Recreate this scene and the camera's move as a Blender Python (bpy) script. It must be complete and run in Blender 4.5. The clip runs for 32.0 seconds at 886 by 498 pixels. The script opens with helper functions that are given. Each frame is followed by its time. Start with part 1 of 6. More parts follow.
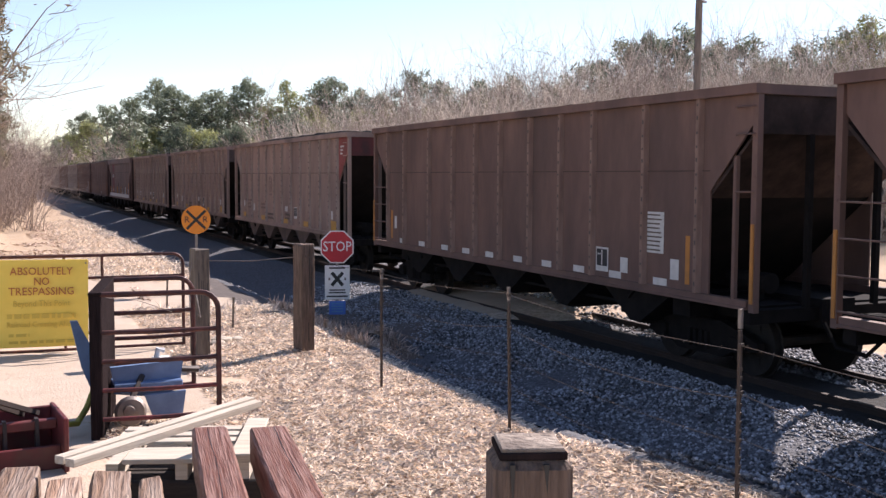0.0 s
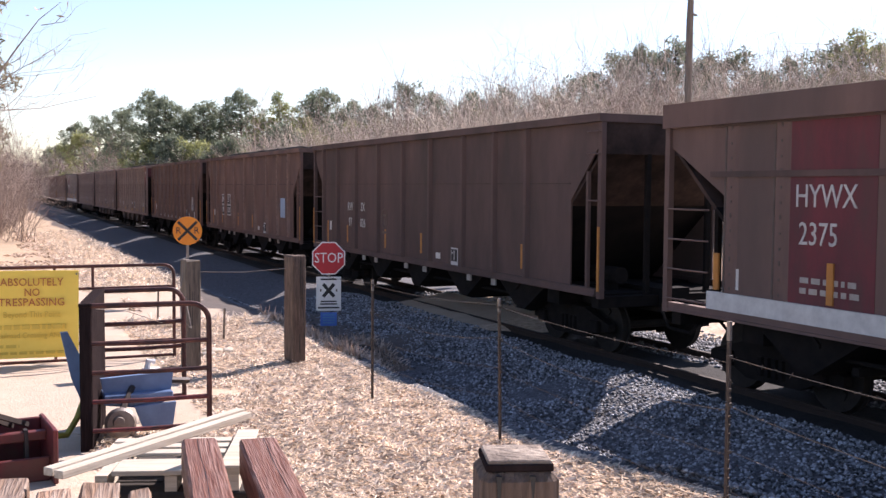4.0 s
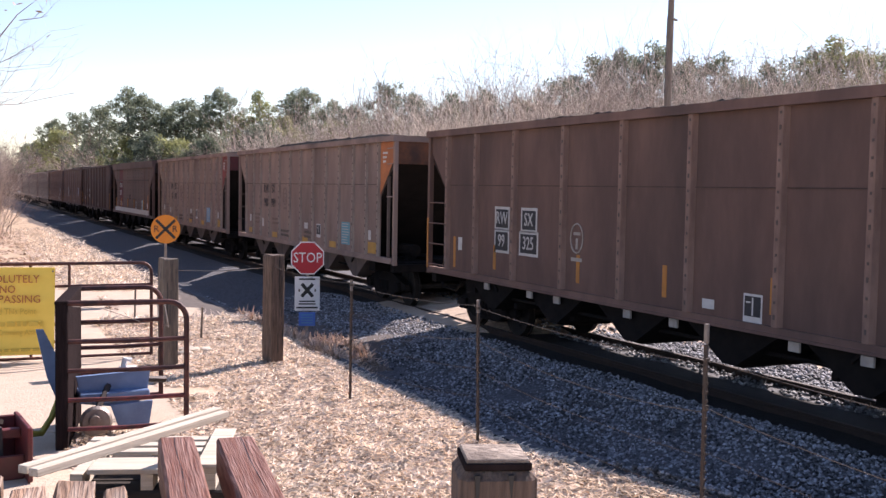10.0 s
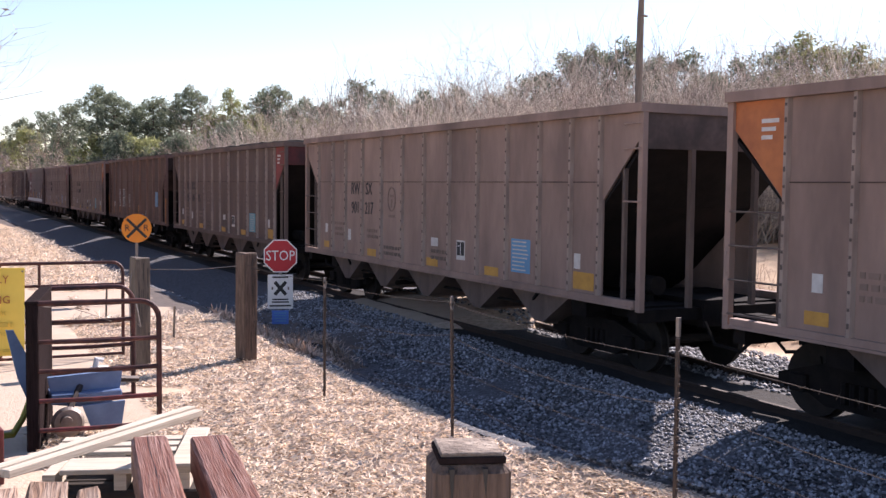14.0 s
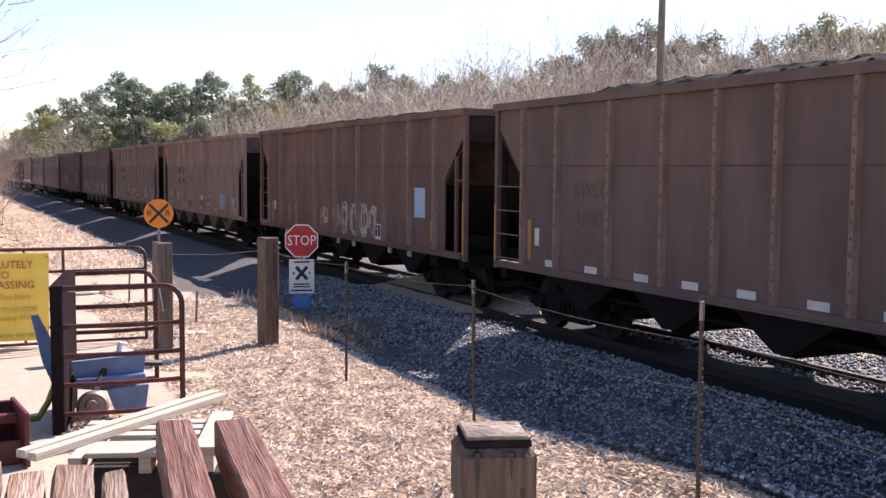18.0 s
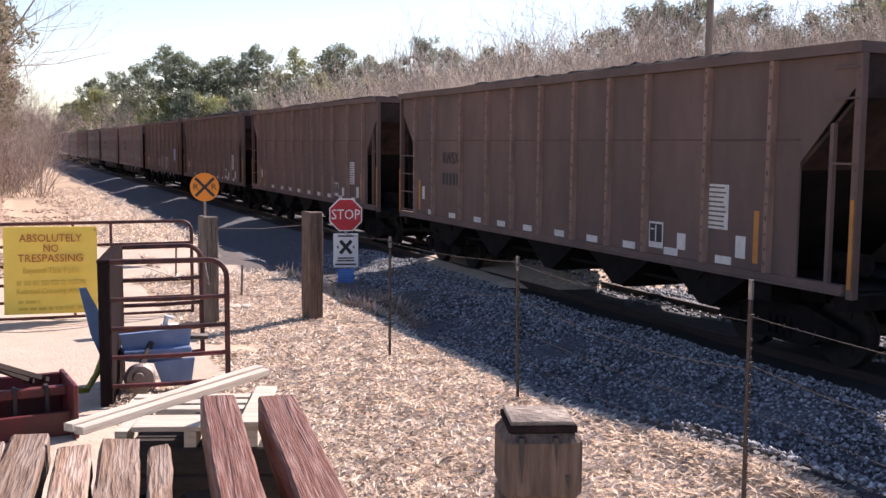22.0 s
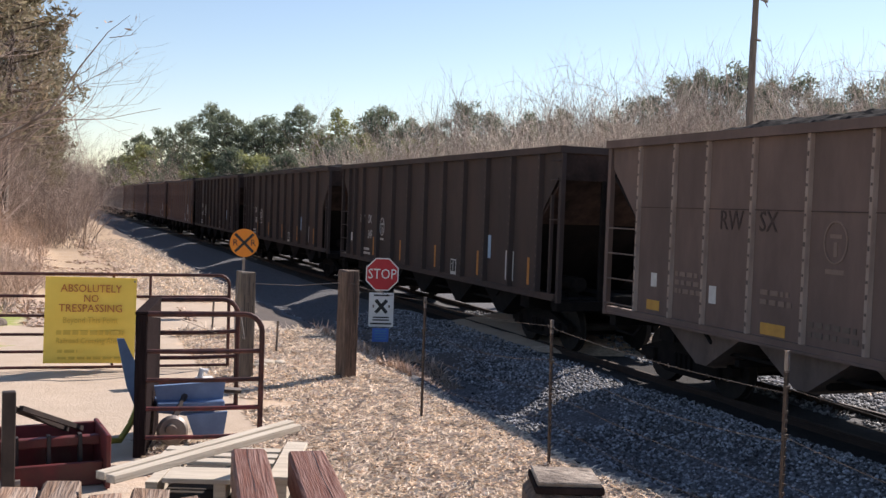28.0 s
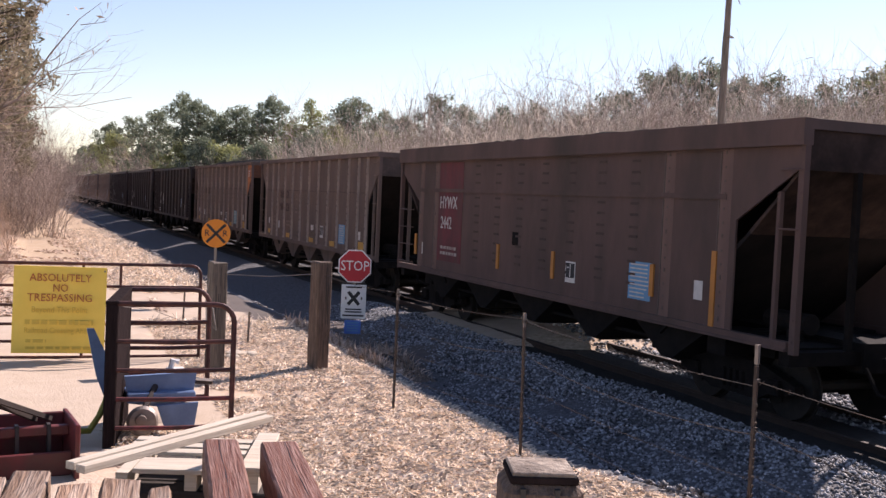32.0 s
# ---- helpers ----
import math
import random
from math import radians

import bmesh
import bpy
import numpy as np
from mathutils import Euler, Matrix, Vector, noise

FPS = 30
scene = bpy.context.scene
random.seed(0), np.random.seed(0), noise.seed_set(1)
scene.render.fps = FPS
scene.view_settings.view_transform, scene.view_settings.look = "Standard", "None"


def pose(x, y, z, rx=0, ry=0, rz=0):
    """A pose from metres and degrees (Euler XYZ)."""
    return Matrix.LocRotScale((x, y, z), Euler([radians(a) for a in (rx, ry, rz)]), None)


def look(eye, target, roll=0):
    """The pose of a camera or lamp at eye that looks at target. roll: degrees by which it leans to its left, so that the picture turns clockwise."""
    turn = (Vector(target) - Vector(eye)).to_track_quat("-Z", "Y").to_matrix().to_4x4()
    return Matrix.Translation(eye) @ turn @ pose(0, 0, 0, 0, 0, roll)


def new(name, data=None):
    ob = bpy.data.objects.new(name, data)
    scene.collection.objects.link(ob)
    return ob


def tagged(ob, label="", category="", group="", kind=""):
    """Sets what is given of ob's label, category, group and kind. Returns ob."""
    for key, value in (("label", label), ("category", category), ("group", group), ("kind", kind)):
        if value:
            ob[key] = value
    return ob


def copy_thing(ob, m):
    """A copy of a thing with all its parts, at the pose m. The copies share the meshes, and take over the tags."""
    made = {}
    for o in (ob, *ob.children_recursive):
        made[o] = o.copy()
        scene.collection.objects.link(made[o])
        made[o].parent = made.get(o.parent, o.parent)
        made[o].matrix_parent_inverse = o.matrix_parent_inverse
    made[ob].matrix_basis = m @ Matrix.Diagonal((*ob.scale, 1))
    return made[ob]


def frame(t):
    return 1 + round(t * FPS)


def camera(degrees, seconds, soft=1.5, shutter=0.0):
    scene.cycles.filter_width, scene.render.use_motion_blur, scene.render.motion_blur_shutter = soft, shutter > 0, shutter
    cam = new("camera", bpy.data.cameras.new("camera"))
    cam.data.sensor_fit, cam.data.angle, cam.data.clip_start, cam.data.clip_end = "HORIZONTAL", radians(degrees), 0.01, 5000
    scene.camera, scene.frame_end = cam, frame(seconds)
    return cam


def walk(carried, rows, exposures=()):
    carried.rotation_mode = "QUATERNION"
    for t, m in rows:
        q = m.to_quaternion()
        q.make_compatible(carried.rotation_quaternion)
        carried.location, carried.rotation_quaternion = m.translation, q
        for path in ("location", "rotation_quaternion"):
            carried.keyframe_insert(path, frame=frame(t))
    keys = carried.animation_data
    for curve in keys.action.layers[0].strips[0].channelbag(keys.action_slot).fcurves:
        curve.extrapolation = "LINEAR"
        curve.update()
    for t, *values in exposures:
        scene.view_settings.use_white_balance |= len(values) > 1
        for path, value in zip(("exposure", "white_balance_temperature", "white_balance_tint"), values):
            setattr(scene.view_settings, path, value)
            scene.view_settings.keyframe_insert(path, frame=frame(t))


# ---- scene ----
EYE = 2.45
cam = camera(47.07, 32.0, soft=1.45)
PATH = [
    (0.0, 0.003, 0.015, 0.002, -24.03, -4.06, -0.25),
    (0.5, 0.001, 0.017, 0.001, -24.17, -4.16, -0.26),
    (1.0, -0.001, 0.019, -0.002, -24.23, -4.22, -0.20),
    (1.5, -0.004, 0.018, -0.003, -24.46, -4.23, -0.42),
    (2.0, -0.002, 0.010, -0.002, -24.70, -4.18, -0.39),
    (2.5, 0.002, 0.002, 0.002, -24.68, -4.23, -0.31),
    (4.5, 0.006, -0.015, 0.008, -24.44, -3.24, -0.40),
    (5.0, 0.016, -0.020, 0.006, -25.01, -3.23, -0.27),
    (5.5, 0.005, -0.021, 0.007, -27.36, -3.20, -0.80),
    (6.0, -0.002, -0.022, 0.003, -29.16, -3.51, -1.26),
    (6.5, -0.002, -0.030, 0.002, -30.25, -3.87, -1.43),
    (7.0, -0.002, -0.037, 0.002, -30.66, -4.17, -1.37),
    (7.5, -0.002, -0.032, 0.004, -30.44, -4.33, -1.47),
    (8.0, 0.000, -0.021, 0.003, -29.58, -4.33, -1.27),
    (8.5, -0.005, -0.007, 0.003, -26.53, -4.18, -1.34),
    (9.0, -0.003, -0.009, 0.004, -25.35, -3.81, -0.85),
    (9.5, -0.004, -0.008, 0.004, -25.19, -3.45, -1.16),
    (10.0, -0.001, -0.012, 0.002, -25.61, -3.33, -1.03),
    (10.5, 0.002, -0.018, 0.003, -26.09, -3.42, -1.19),
    (11.0, 0.001, -0.023, 0.004, -26.44, -3.54, -0.89),
    (11.5, 0.004, -0.023, 0.007, -26.68, -3.57, -1.36),
    (12.0, 0.002, -0.038, 0.008, -27.29, -2.48, 0.14),
    (12.5, -0.001, -0.042, 0.008, -27.35, -2.65, -0.39),
    (13.0, -0.006, -0.038, 0.003, -27.41, -3.06, -0.60),
    (13.5, -0.005, -0.031, -0.001, -27.30, -3.33, -0.50),
    (14.0, -0.005, -0.024, -0.002, -27.14, -3.48, -0.63),
    (14.5, -0.008, -0.010, -0.006, -27.05, -3.68, -0.96),
    (16.5, -0.007, -0.007, -0.005, -26.58, -3.99, -0.70),
    (17.0, -0.008, -0.005, -0.008, -26.33, -4.21, -0.50),
    (17.5, -0.008, -0.006, -0.008, -26.09, -4.29, -0.47),
    (18.0, -0.008, -0.004, -0.008, -26.01, -4.35, -0.43),
    (18.5, -0.008, 0.000, -0.009, -25.72, -4.44, -0.59),
    (19.0, -0.004, 0.004, -0.009, -25.31, -4.63, -0.29),
    (19.5, -0.003, 0.012, -0.009, -25.03, -4.61, -0.61),
    (20.0, 0.001, 0.022, 0.013, -25.17, -3.12, 1.19),
    (20.5, -0.004, 0.029, 0.012, -21.30, -1.48, 1.25),
    (21.0, -0.004, 0.020, 0.011, -18.90, -1.83, 0.95),
    (21.5, 0.005, 0.026, 0.009, -19.93, -4.22, 0.86),
    (22.0, 0.015, 0.048, 0.006, -23.53, -5.86, -0.46),
    (22.5, 0.017, 0.054, 0.000, -24.39, -6.08, -0.29),
    (23.0, 0.023, 0.045, -0.005, -24.89, -5.82, -0.21),
    (23.5, 0.021, 0.035, -0.003, -25.05, -5.83, 0.25),
    (24.0, 0.011, 0.020, -0.007, -24.29, -5.14, -1.87),
    (24.5, 0.002, -0.001, 0.005, -25.24, -2.33, -0.87),
    (25.0, -0.009, 0.002, 0.007, -23.12, -1.38, -1.38),
    (25.5, -0.007, -0.005, 0.008, -22.72, -0.87, -1.46),
    (26.0, -0.007, -0.010, 0.003, -22.63, -1.12, -0.19),
    (26.5, -0.005, -0.007, 0.005, -20.91, -2.09, -0.94),
    (28.5, 0.007, 0.013, -0.005, -21.49, -2.38, -2.12),
    (29.0, 0.004, 0.023, -0.011, -21.61, -1.98, -1.93),
    (29.5, 0.001, 0.028, -0.015, -21.54, -2.26, -3.34),
    (30.0, 0.002, 0.025, -0.014, -23.18, -2.45, -2.57),
    (30.5, -0.002, 0.021, -0.011, -23.12, -3.37, -2.68),
    (31.0, -0.004, 0.011, -0.010, -23.11, -3.37, -2.82),
    (31.5, -0.003, 0.010, -0.009, -23.11, -3.21, -2.80),
    (32.0, -0.005, 0.011, -0.008, -22.90, -2.74, -2.58),
]
walk(cam, [(t, pose(x, y, EYE + z, 90 + pitch, roll, yaw)) for t, x, y, z, yaw, pitch, roll in PATH],
     exposures=[(0.0, 0.9, 6500, 22), (4.0, 1.05, 6500, 24), (6.0, 1.1, 6500, 25), (8.0, 1.35, 6500, 26), (9.0, 1.08, 6500, 25), (10.0, 1.02, 6500, 25), (14.0, 1.0, 6500, 25), (17.0, 0.98, 6500, 25), (19.0, 1.15, 6500, 26), (20.5, 1.02, 6550, 26),
                (22.0, 0.95, 6550, 25), (23.0, 1.12, 6550, 26), (24.0, 1.2, 6550, 26), (25.0, 0.9, 6700, 22), (26.0, 0.52, 6480, 12), (28.5, 0.56, 6600, 17), (30.0, 0.58, 6620, 19), (32.0, 0.74, 6750, 26)])

# ---- light ----
SUN_EL, SUN_AZ = 37.8, 65.0      # height, and bearing from +y towards +x, in degrees
sky = bpy.data.worlds.new("sky")
scene.world = sky
sky.use_nodes = True
_n = sky.node_tree.nodes
_sky = _n.new("ShaderNodeTexSky")
_sky.sky_type, _sky.sun_disc = "NISHITA", False
_sky.sun_elevation, _sky.sun_rotation = radians(SUN_EL), radians(SUN_AZ)
_sky.dust_density, _sky.air_density, _sky.ozone_density = 0.13, 1.0, 1.05
sky.node_tree.links.new(_sky.outputs[0], _n["Background"].inputs[0])
_n["Background"].inputs[1].default_value = 0.095
sun = new("sun", bpy.data.lights.new("sun", "SUN"))
sun.data.energy, sun.data.angle, sun.data.color = 5.0, radians(0.53), (1.0, 0.94, 0.86)
_d = Vector((math.sin(radians(SUN_AZ)) * math.cos(radians(SUN_EL)), math.cos(radians(SUN_AZ)) * math.cos(radians(SUN_EL)), math.sin(radians(SUN_EL))))
sun.matrix_world = look(_d * 50, (0, 0, 0))

# ---- materials ----
def mat(name, c1, c2=None, rough=0.8, metal=0.0, scale=8.0, detail=6.0, bump=0.0, bscale=None, stretch=(1, 1, 1), c3=None, s3=1.5,
        rand=0.0, island=0.0, lo=0.35, hi=0.65, spec=0.4, coords="Object", through_light=0.0):
    """Noise between two colours, large stains of a third, and fine relief."""
    m = bpy.data.materials.new(name)
    m.use_nodes = True
    nt = m.node_tree
    N, L = nt.nodes, nt.links
    b = N["Principled BSDF"]
    b.inputs["Roughness"].default_value, b.inputs["Metallic"].default_value = rough, metal
    b.inputs["Specular IOR Level"].default_value = spec
    tc, mp = N.new("ShaderNodeTexCoord"), N.new("ShaderNodeMapping")
    mp.inputs["Scale"].default_value = stretch
    L.new(tc.outputs[coords], mp.inputs[0])
    vec = mp.outputs[0]
    c2 = c2 or tuple(v * 0.7 for v in c1)

    def ramp(sc, det, a, bb):
        t, r = N.new("ShaderNodeTexNoise"), N.new("ShaderNodeMapRange")
        t.inputs["Scale"].default_value, t.inputs["Detail"].default_value, t.inputs["Roughness"].default_value = sc, det, 0.65
        L.new(vec, t.inputs["Vector"])
        L.new(t.outputs[0], r.inputs[0])
        r.inputs[1].default_value, r.inputs[2].default_value = a, bb
        return r.outputs[0]

    def mix(fac, x, y, mode="MIX"):
        k = N.new("ShaderNodeMix")
        k.data_type, k.blend_type = "RGBA", mode
        for sock, v in ((k.inputs[0], fac), (k.inputs[6], x), (k.inputs[7], y)):
            if isinstance(v, (int, float)):
                sock.default_value = v
            elif isinstance(v, tuple):
                sock.default_value = (*v, 1)
            else:
                L.new(v, sock)
        return k.outputs[2]
    col = mix(ramp(scale, detail, lo, hi), c1, c2)
    if c3:
        col = mix(ramp(s3, 5, 0.45, 0.7), col, c3)
    for amount, node in ((rand, "ShaderNodeObjectInfo"), (island, "ShaderNodeNewGeometry")):
        if amount:
            o, r = N.new(node), N.new("ShaderNodeMapRange")
            L.new(o.outputs["Random" if node.endswith("Info") else "Random Per Island"], r.inputs[0])
            r.inputs[3].default_value, r.inputs[4].default_value = 1 - amount, 1 + amount
            v = N.new("ShaderNodeVectorMath")
            v.operation = "SCALE"
            L.new(col, v.inputs[0])
            L.new(r.outputs[0], v.inputs["Scale"])
            col = v.outputs[0]
    L.new(col, b.inputs["Base Color"])
    if bump:
        t, k = N.new("ShaderNodeTexNoise"), N.new("ShaderNodeBump")
        t.inputs["Scale"].default_value, t.inputs["Detail"].default_value = bscale or scale * 3, 5
        L.new(vec, t.inputs["Vector"])
        L.new(t.outputs[0], k.inputs["Height"])
        k.inputs["Strength"].default_value, k.inputs["Distance"].default_value = bump, 0.02
        L.new(k.outputs[0], b.inputs["Normal"])
    if through_light:
        tr, mx = N.new("ShaderNodeBsdfTranslucent"), N.new("ShaderNodeMixShader")
        L.new(col, tr.inputs[0])
        mx.inputs[0].default_value = through_light
        L.new(b.outputs[0], mx.inputs[1])
        L.new(tr.outputs[0], mx.inputs[2])
        L.new(mx.outputs[0], N["Material Output"].inputs[0])
    return m


M = {}
M["ground"] = mat("dry_grass_ground", (0.70, 0.56, 0.43), (0.42, 0.315, 0.23), 0.95, scale=9, bump=0.7, bscale=30, c3=(0.58, 0.41, 0.27), s3=0.35, spec=0.2)
M["gravel"] = mat("ballast", (0.15, 0.15, 0.158), (0.048, 0.048, 0.053), 0.9, scale=14, bump=1.0, bscale=22, detail=8)
M["stone"] = mat("ballast_stone", (0.36, 0.36, 0.372), (0.095, 0.096, 0.102), 0.75, scale=16, island=0.85)
# ballast under the train, its shade painted in as a near-black colour
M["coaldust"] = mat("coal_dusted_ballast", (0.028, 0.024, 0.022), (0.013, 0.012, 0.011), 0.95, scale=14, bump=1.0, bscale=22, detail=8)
M["bank"] = mat("brown_shoulder_soil", (0.20, 0.145, 0.11), (0.10, 0.072, 0.056), 0.95, scale=7, bump=0.9, bscale=25, c3=(0.13, 0.10, 0.075), s3=1.0)
M["straw"] = mat("dry_grass", (0.86, 0.74, 0.61), (0.54, 0.435, 0.335), 0.9, scale=3, island=0.5, through_light=0.25)
M["green"] = mat("green_grass", (0.20, 0.26, 0.06), (0.30, 0.30, 0.10), 0.9, scale=1.2, bump=0.5, bscale=20)
M["field"] = mat("field", (0.46, 0.38, 0.24), (0.33, 0.30, 0.17), 0.95, scale=0.4, bump=0.4, bscale=8)
M["rail"] = mat("rail_steel", (0.05, 0.032, 0.024), (0.03, 0.02, 0.016), 0.75, 0.2, scale=6)
M["tie"] = mat("creosoted_tie", (0.055, 0.042, 0.034), (0.03, 0.024, 0.02), 0.9, scale=6, stretch=(1, 6, 6), bump=0.4, rand=0.3)
M["tan"] = mat("dusty_tan_car_paint", (0.335, 0.228, 0.186), (0.24, 0.163, 0.134), 0.75, scale=1.3, stretch=(1, 1, 0.35), bump=0.12, bscale=9, c3=(0.145, 0.10, 0.085), s3=0.5, rand=0.10)
M["brown"] = mat("rusty_brown_car_paint", (0.182, 0.104, 0.081), (0.120, 0.069, 0.057), 0.75, scale=1.3, stretch=(1, 1, 0.35), bump=0.12, bscale=9, c3=(0.08, 0.05, 0.043), s3=0.5, rand=0.12)
M["black"] = mat("sooty_black_car_paint", (0.050, 0.033, 0.030), (0.031, 0.022, 0.021), 0.7, scale=1.3, stretch=(1, 1, 0.35), bump=0.12, bscale=9, c3=(0.075, 0.045, 0.035), s3=0.4)
M["maroon"] = mat("sooty_maroon_car_paint", (0.120, 0.070, 0.060), (0.080, 0.050, 0.045), 0.75, scale=1.3, stretch=(1, 1, 0.35), bump=0.12, bscale=9, c3=(0.05, 0.035, 0.03), s3=0.5)
M["rib"] = mat("dusty_rib_steel", (0.37, 0.285, 0.24), (0.25, 0.185, 0.155), 0.65, 0.1, scale=5, stretch=(1, 1, 0.3))
# ribs of brown cars, lightened to paint the sky light on their faces
M["brown_rib_lit"] = mat("dusty_brown_rib_steel", (0.27, 0.168, 0.132), (0.165, 0.10, 0.08), 0.7, scale=5, stretch=(1, 1, 0.3))
# grime, and the shade below the cars, both put into these two colours
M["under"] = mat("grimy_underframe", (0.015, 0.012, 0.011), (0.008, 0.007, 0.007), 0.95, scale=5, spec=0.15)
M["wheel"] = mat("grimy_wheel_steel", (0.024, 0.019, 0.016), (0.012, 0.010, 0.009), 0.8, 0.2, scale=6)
# end recesses: coal soot plus the recess shade, put into one colour
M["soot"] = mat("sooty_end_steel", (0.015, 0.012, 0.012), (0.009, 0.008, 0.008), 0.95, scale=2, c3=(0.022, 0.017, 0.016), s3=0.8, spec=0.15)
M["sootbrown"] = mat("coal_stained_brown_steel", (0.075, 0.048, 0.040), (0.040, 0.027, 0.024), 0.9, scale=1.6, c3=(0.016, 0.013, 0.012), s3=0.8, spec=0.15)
M["sootorange"] = mat("coal_stained_orange_paint", (0.20, 0.075, 0.035), (0.09, 0.04, 0.025), 0.85, scale=2.5, c3=(0.045, 0.03, 0.026), s3=1.2)
M["sootred"] = mat("coal_stained_red_paint", (0.15, 0.035, 0.033), (0.08, 0.026, 0.025), 0.85, scale=2.5, c3=(0.045, 0.028, 0.026), s3=1.2)
M["rivet"] = mat("dark_rivet_steel", (0.12, 0.09, 0.077), (0.085, 0.065, 0.055), 0.8, scale=6)
M["coal"] = mat("coal", (0.030, 0.029, 0.030), (0.013, 0.012, 0.013), 1.0, scale=9, bump=0.6, bscale=14, spec=0.08)
M["orange"] = mat("orange_paint", (0.50, 0.17, 0.06), (0.36, 0.12, 0.05), 0.7, scale=3)
M["red"] = mat("faded_red_paint", (0.26, 0.055, 0.05), (0.17, 0.045, 0.04), 0.7, scale=3)
M["crimson"] = mat("faded_crimson_paint", (0.165, 0.035, 0.042), (0.10, 0.032, 0.036), 0.8, scale=2.2, stretch=(1, 1, 0.4), c3=(0.085, 0.045, 0.042), s3=1.2)
M["yellow"] = mat("yellow_reflector", (0.55, 0.30, 0.06), (0.42, 0.22, 0.05), 0.6, scale=4)
M["amber"] = mat("amber_reflector", (0.50, 0.20, 0.04), (0.38, 0.16, 0.04), 0.6, scale=4)
M["white"] = mat("dirty_white_paint", (0.62, 0.60, 0.57), (0.48, 0.46, 0.44), 0.7, scale=5)
M["letter_w"] = mat("white_stencil", (0.55, 0.53, 0.50), (0.42, 0.40, 0.38), 0.8, scale=6)
M["letter_k"] = mat("black_stencil", (0.035, 0.033, 0.035), (0.05, 0.045, 0.045), 0.8, scale=6)
M["ghost"] = mat("nearly_worn_stencil", (0.195, 0.137, 0.113), (0.235, 0.165, 0.136), 0.85, scale=6)
M["faint"] = mat("faded_stencil", (0.12, 0.09, 0.075), (0.15, 0.115, 0.095), 0.85, scale=6)
M["chalk"] = mat("pale_spray_paint", (0.42, 0.38, 0.34), (0.30, 0.26, 0.23), 0.85, scale=5)
M["bluepaper"] = mat("pale_blue_placard", (0.36, 0.47, 0.60), (0.30, 0.40, 0.53), 0.7, scale=4)
M["blueplate"] = mat("blue_placard", (0.10, 0.30, 0.50), (0.12, 0.26, 0.42), 0.6, scale=4)
M["cyan"] = mat("turquoise_placard", (0.12, 0.34, 0.40), (0.12, 0.28, 0.33), 0.6, scale=4)
M["post"] = mat("weathered_post", (0.19, 0.155, 0.125), (0.10, 0.08, 0.065), 0.95, scale=4, stretch=(6, 6, 0.6), bump=0.6, bscale=9)
M["cutpost"] = mat("grey_brown_timber", (0.165, 0.115, 0.088), (0.07, 0.05, 0.04), 0.95, scale=6, stretch=(7, 7, 0.7), bump=0.7, bscale=10)
M["oldcap"] = mat("bleached_end_grain", (0.42, 0.35, 0.28), (0.20, 0.155, 0.12), 0.95, scale=22, bump=0.7, bscale=40, c3=(0.13, 0.10, 0.08), s3=9)
M["redtimber"] = mat("red_brown_timber", (0.19, 0.066, 0.036), (0.085, 0.03, 0.018), 0.55, scale=5, stretch=(14, 0.5, 14), bump=0.5, bscale=9, c3=(0.32, 0.19, 0.15), s3=4, spec=0.22)
M["oldtie"] = mat("old_tie_wood", (0.31, 0.19, 0.12), (0.13, 0.073, 0.047), 0.9, scale=6, stretch=(8, 0.6, 8), bump=0.9, bscale=8, c3=(0.44, 0.34, 0.27), s3=2, rand=0.3)
M["lumber"] = mat("pale_lumber", (0.60, 0.525, 0.42), (0.44, 0.37, 0.285), 0.8, scale=4, stretch=(0.5, 9, 9), bump=0.25)
M["pipe"] = mat("dark_rusty_pipe", (0.045, 0.026, 0.024), (0.075, 0.032, 0.028), 0.6, 0.1, scale=7, c3=(0.15, 0.06, 0.05), s3=3, spec=0.25)
M["redpipe"] = mat("worn_red_pipe_paint", (0.20, 0.045, 0.045), (0.09, 0.03, 0.028), 0.6, scale=6, c3=(0.06, 0.03, 0.027), s3=3, spec=0.3)
M["galv"] = mat("galvanised_post", (0.30, 0.27, 0.25), (0.20, 0.16, 0.13), 0.6, 0.5, scale=5)
M["tpost"] = mat("rusty_fence_post", (0.10, 0.075, 0.06), (0.06, 0.045, 0.038), 0.75, 0.2, scale=6)
M["wire"] = mat("rusty_wire", (0.10, 0.075, 0.06), (0.05, 0.04, 0.034), 0.75, 0.2, scale=9)
M["darkplank"] = mat("dark_creosoted_plank", (0.030, 0.021, 0.021), (0.016, 0.012, 0.012), 1.0, scale=5, stretch=(6, 6, 0.6), bump=0.4, spec=0.02)
M["signyellow"] = mat("sun_faded_yellow_board", (0.92, 0.66, 0.12), (0.85, 0.59, 0.09), 0.6, scale=2, c3=(0.78, 0.58, 0.10), s3=0.8)
M["signred"] = mat("faded_red_letters", (0.50, 0.16, 0.05), (0.44, 0.14, 0.05), 0.7, scale=5)
M["signtan"] = mat("faint_brown_letters", (0.64, 0.43, 0.07), (0.70, 0.49, 0.08), 0.7, scale=5)
M["stopred"] = mat("stop_sign_red", (0.50, 0.025, 0.035), (0.42, 0.02, 0.03), 0.45, scale=3)
M["signwhite"] = mat("sign_white", (0.78, 0.77, 0.75), (0.68, 0.67, 0.65), 0.5, scale=3)
M["signblack"] = mat("sign_black", (0.02, 0.02, 0.02), (0.03, 0.03, 0.03), 0.5, scale=3)
M["signorange"] = mat("weathered_orange_sign", (0.80, 0.26, 0.02), (0.70, 0.22, 0.02), 0.5, scale=3)
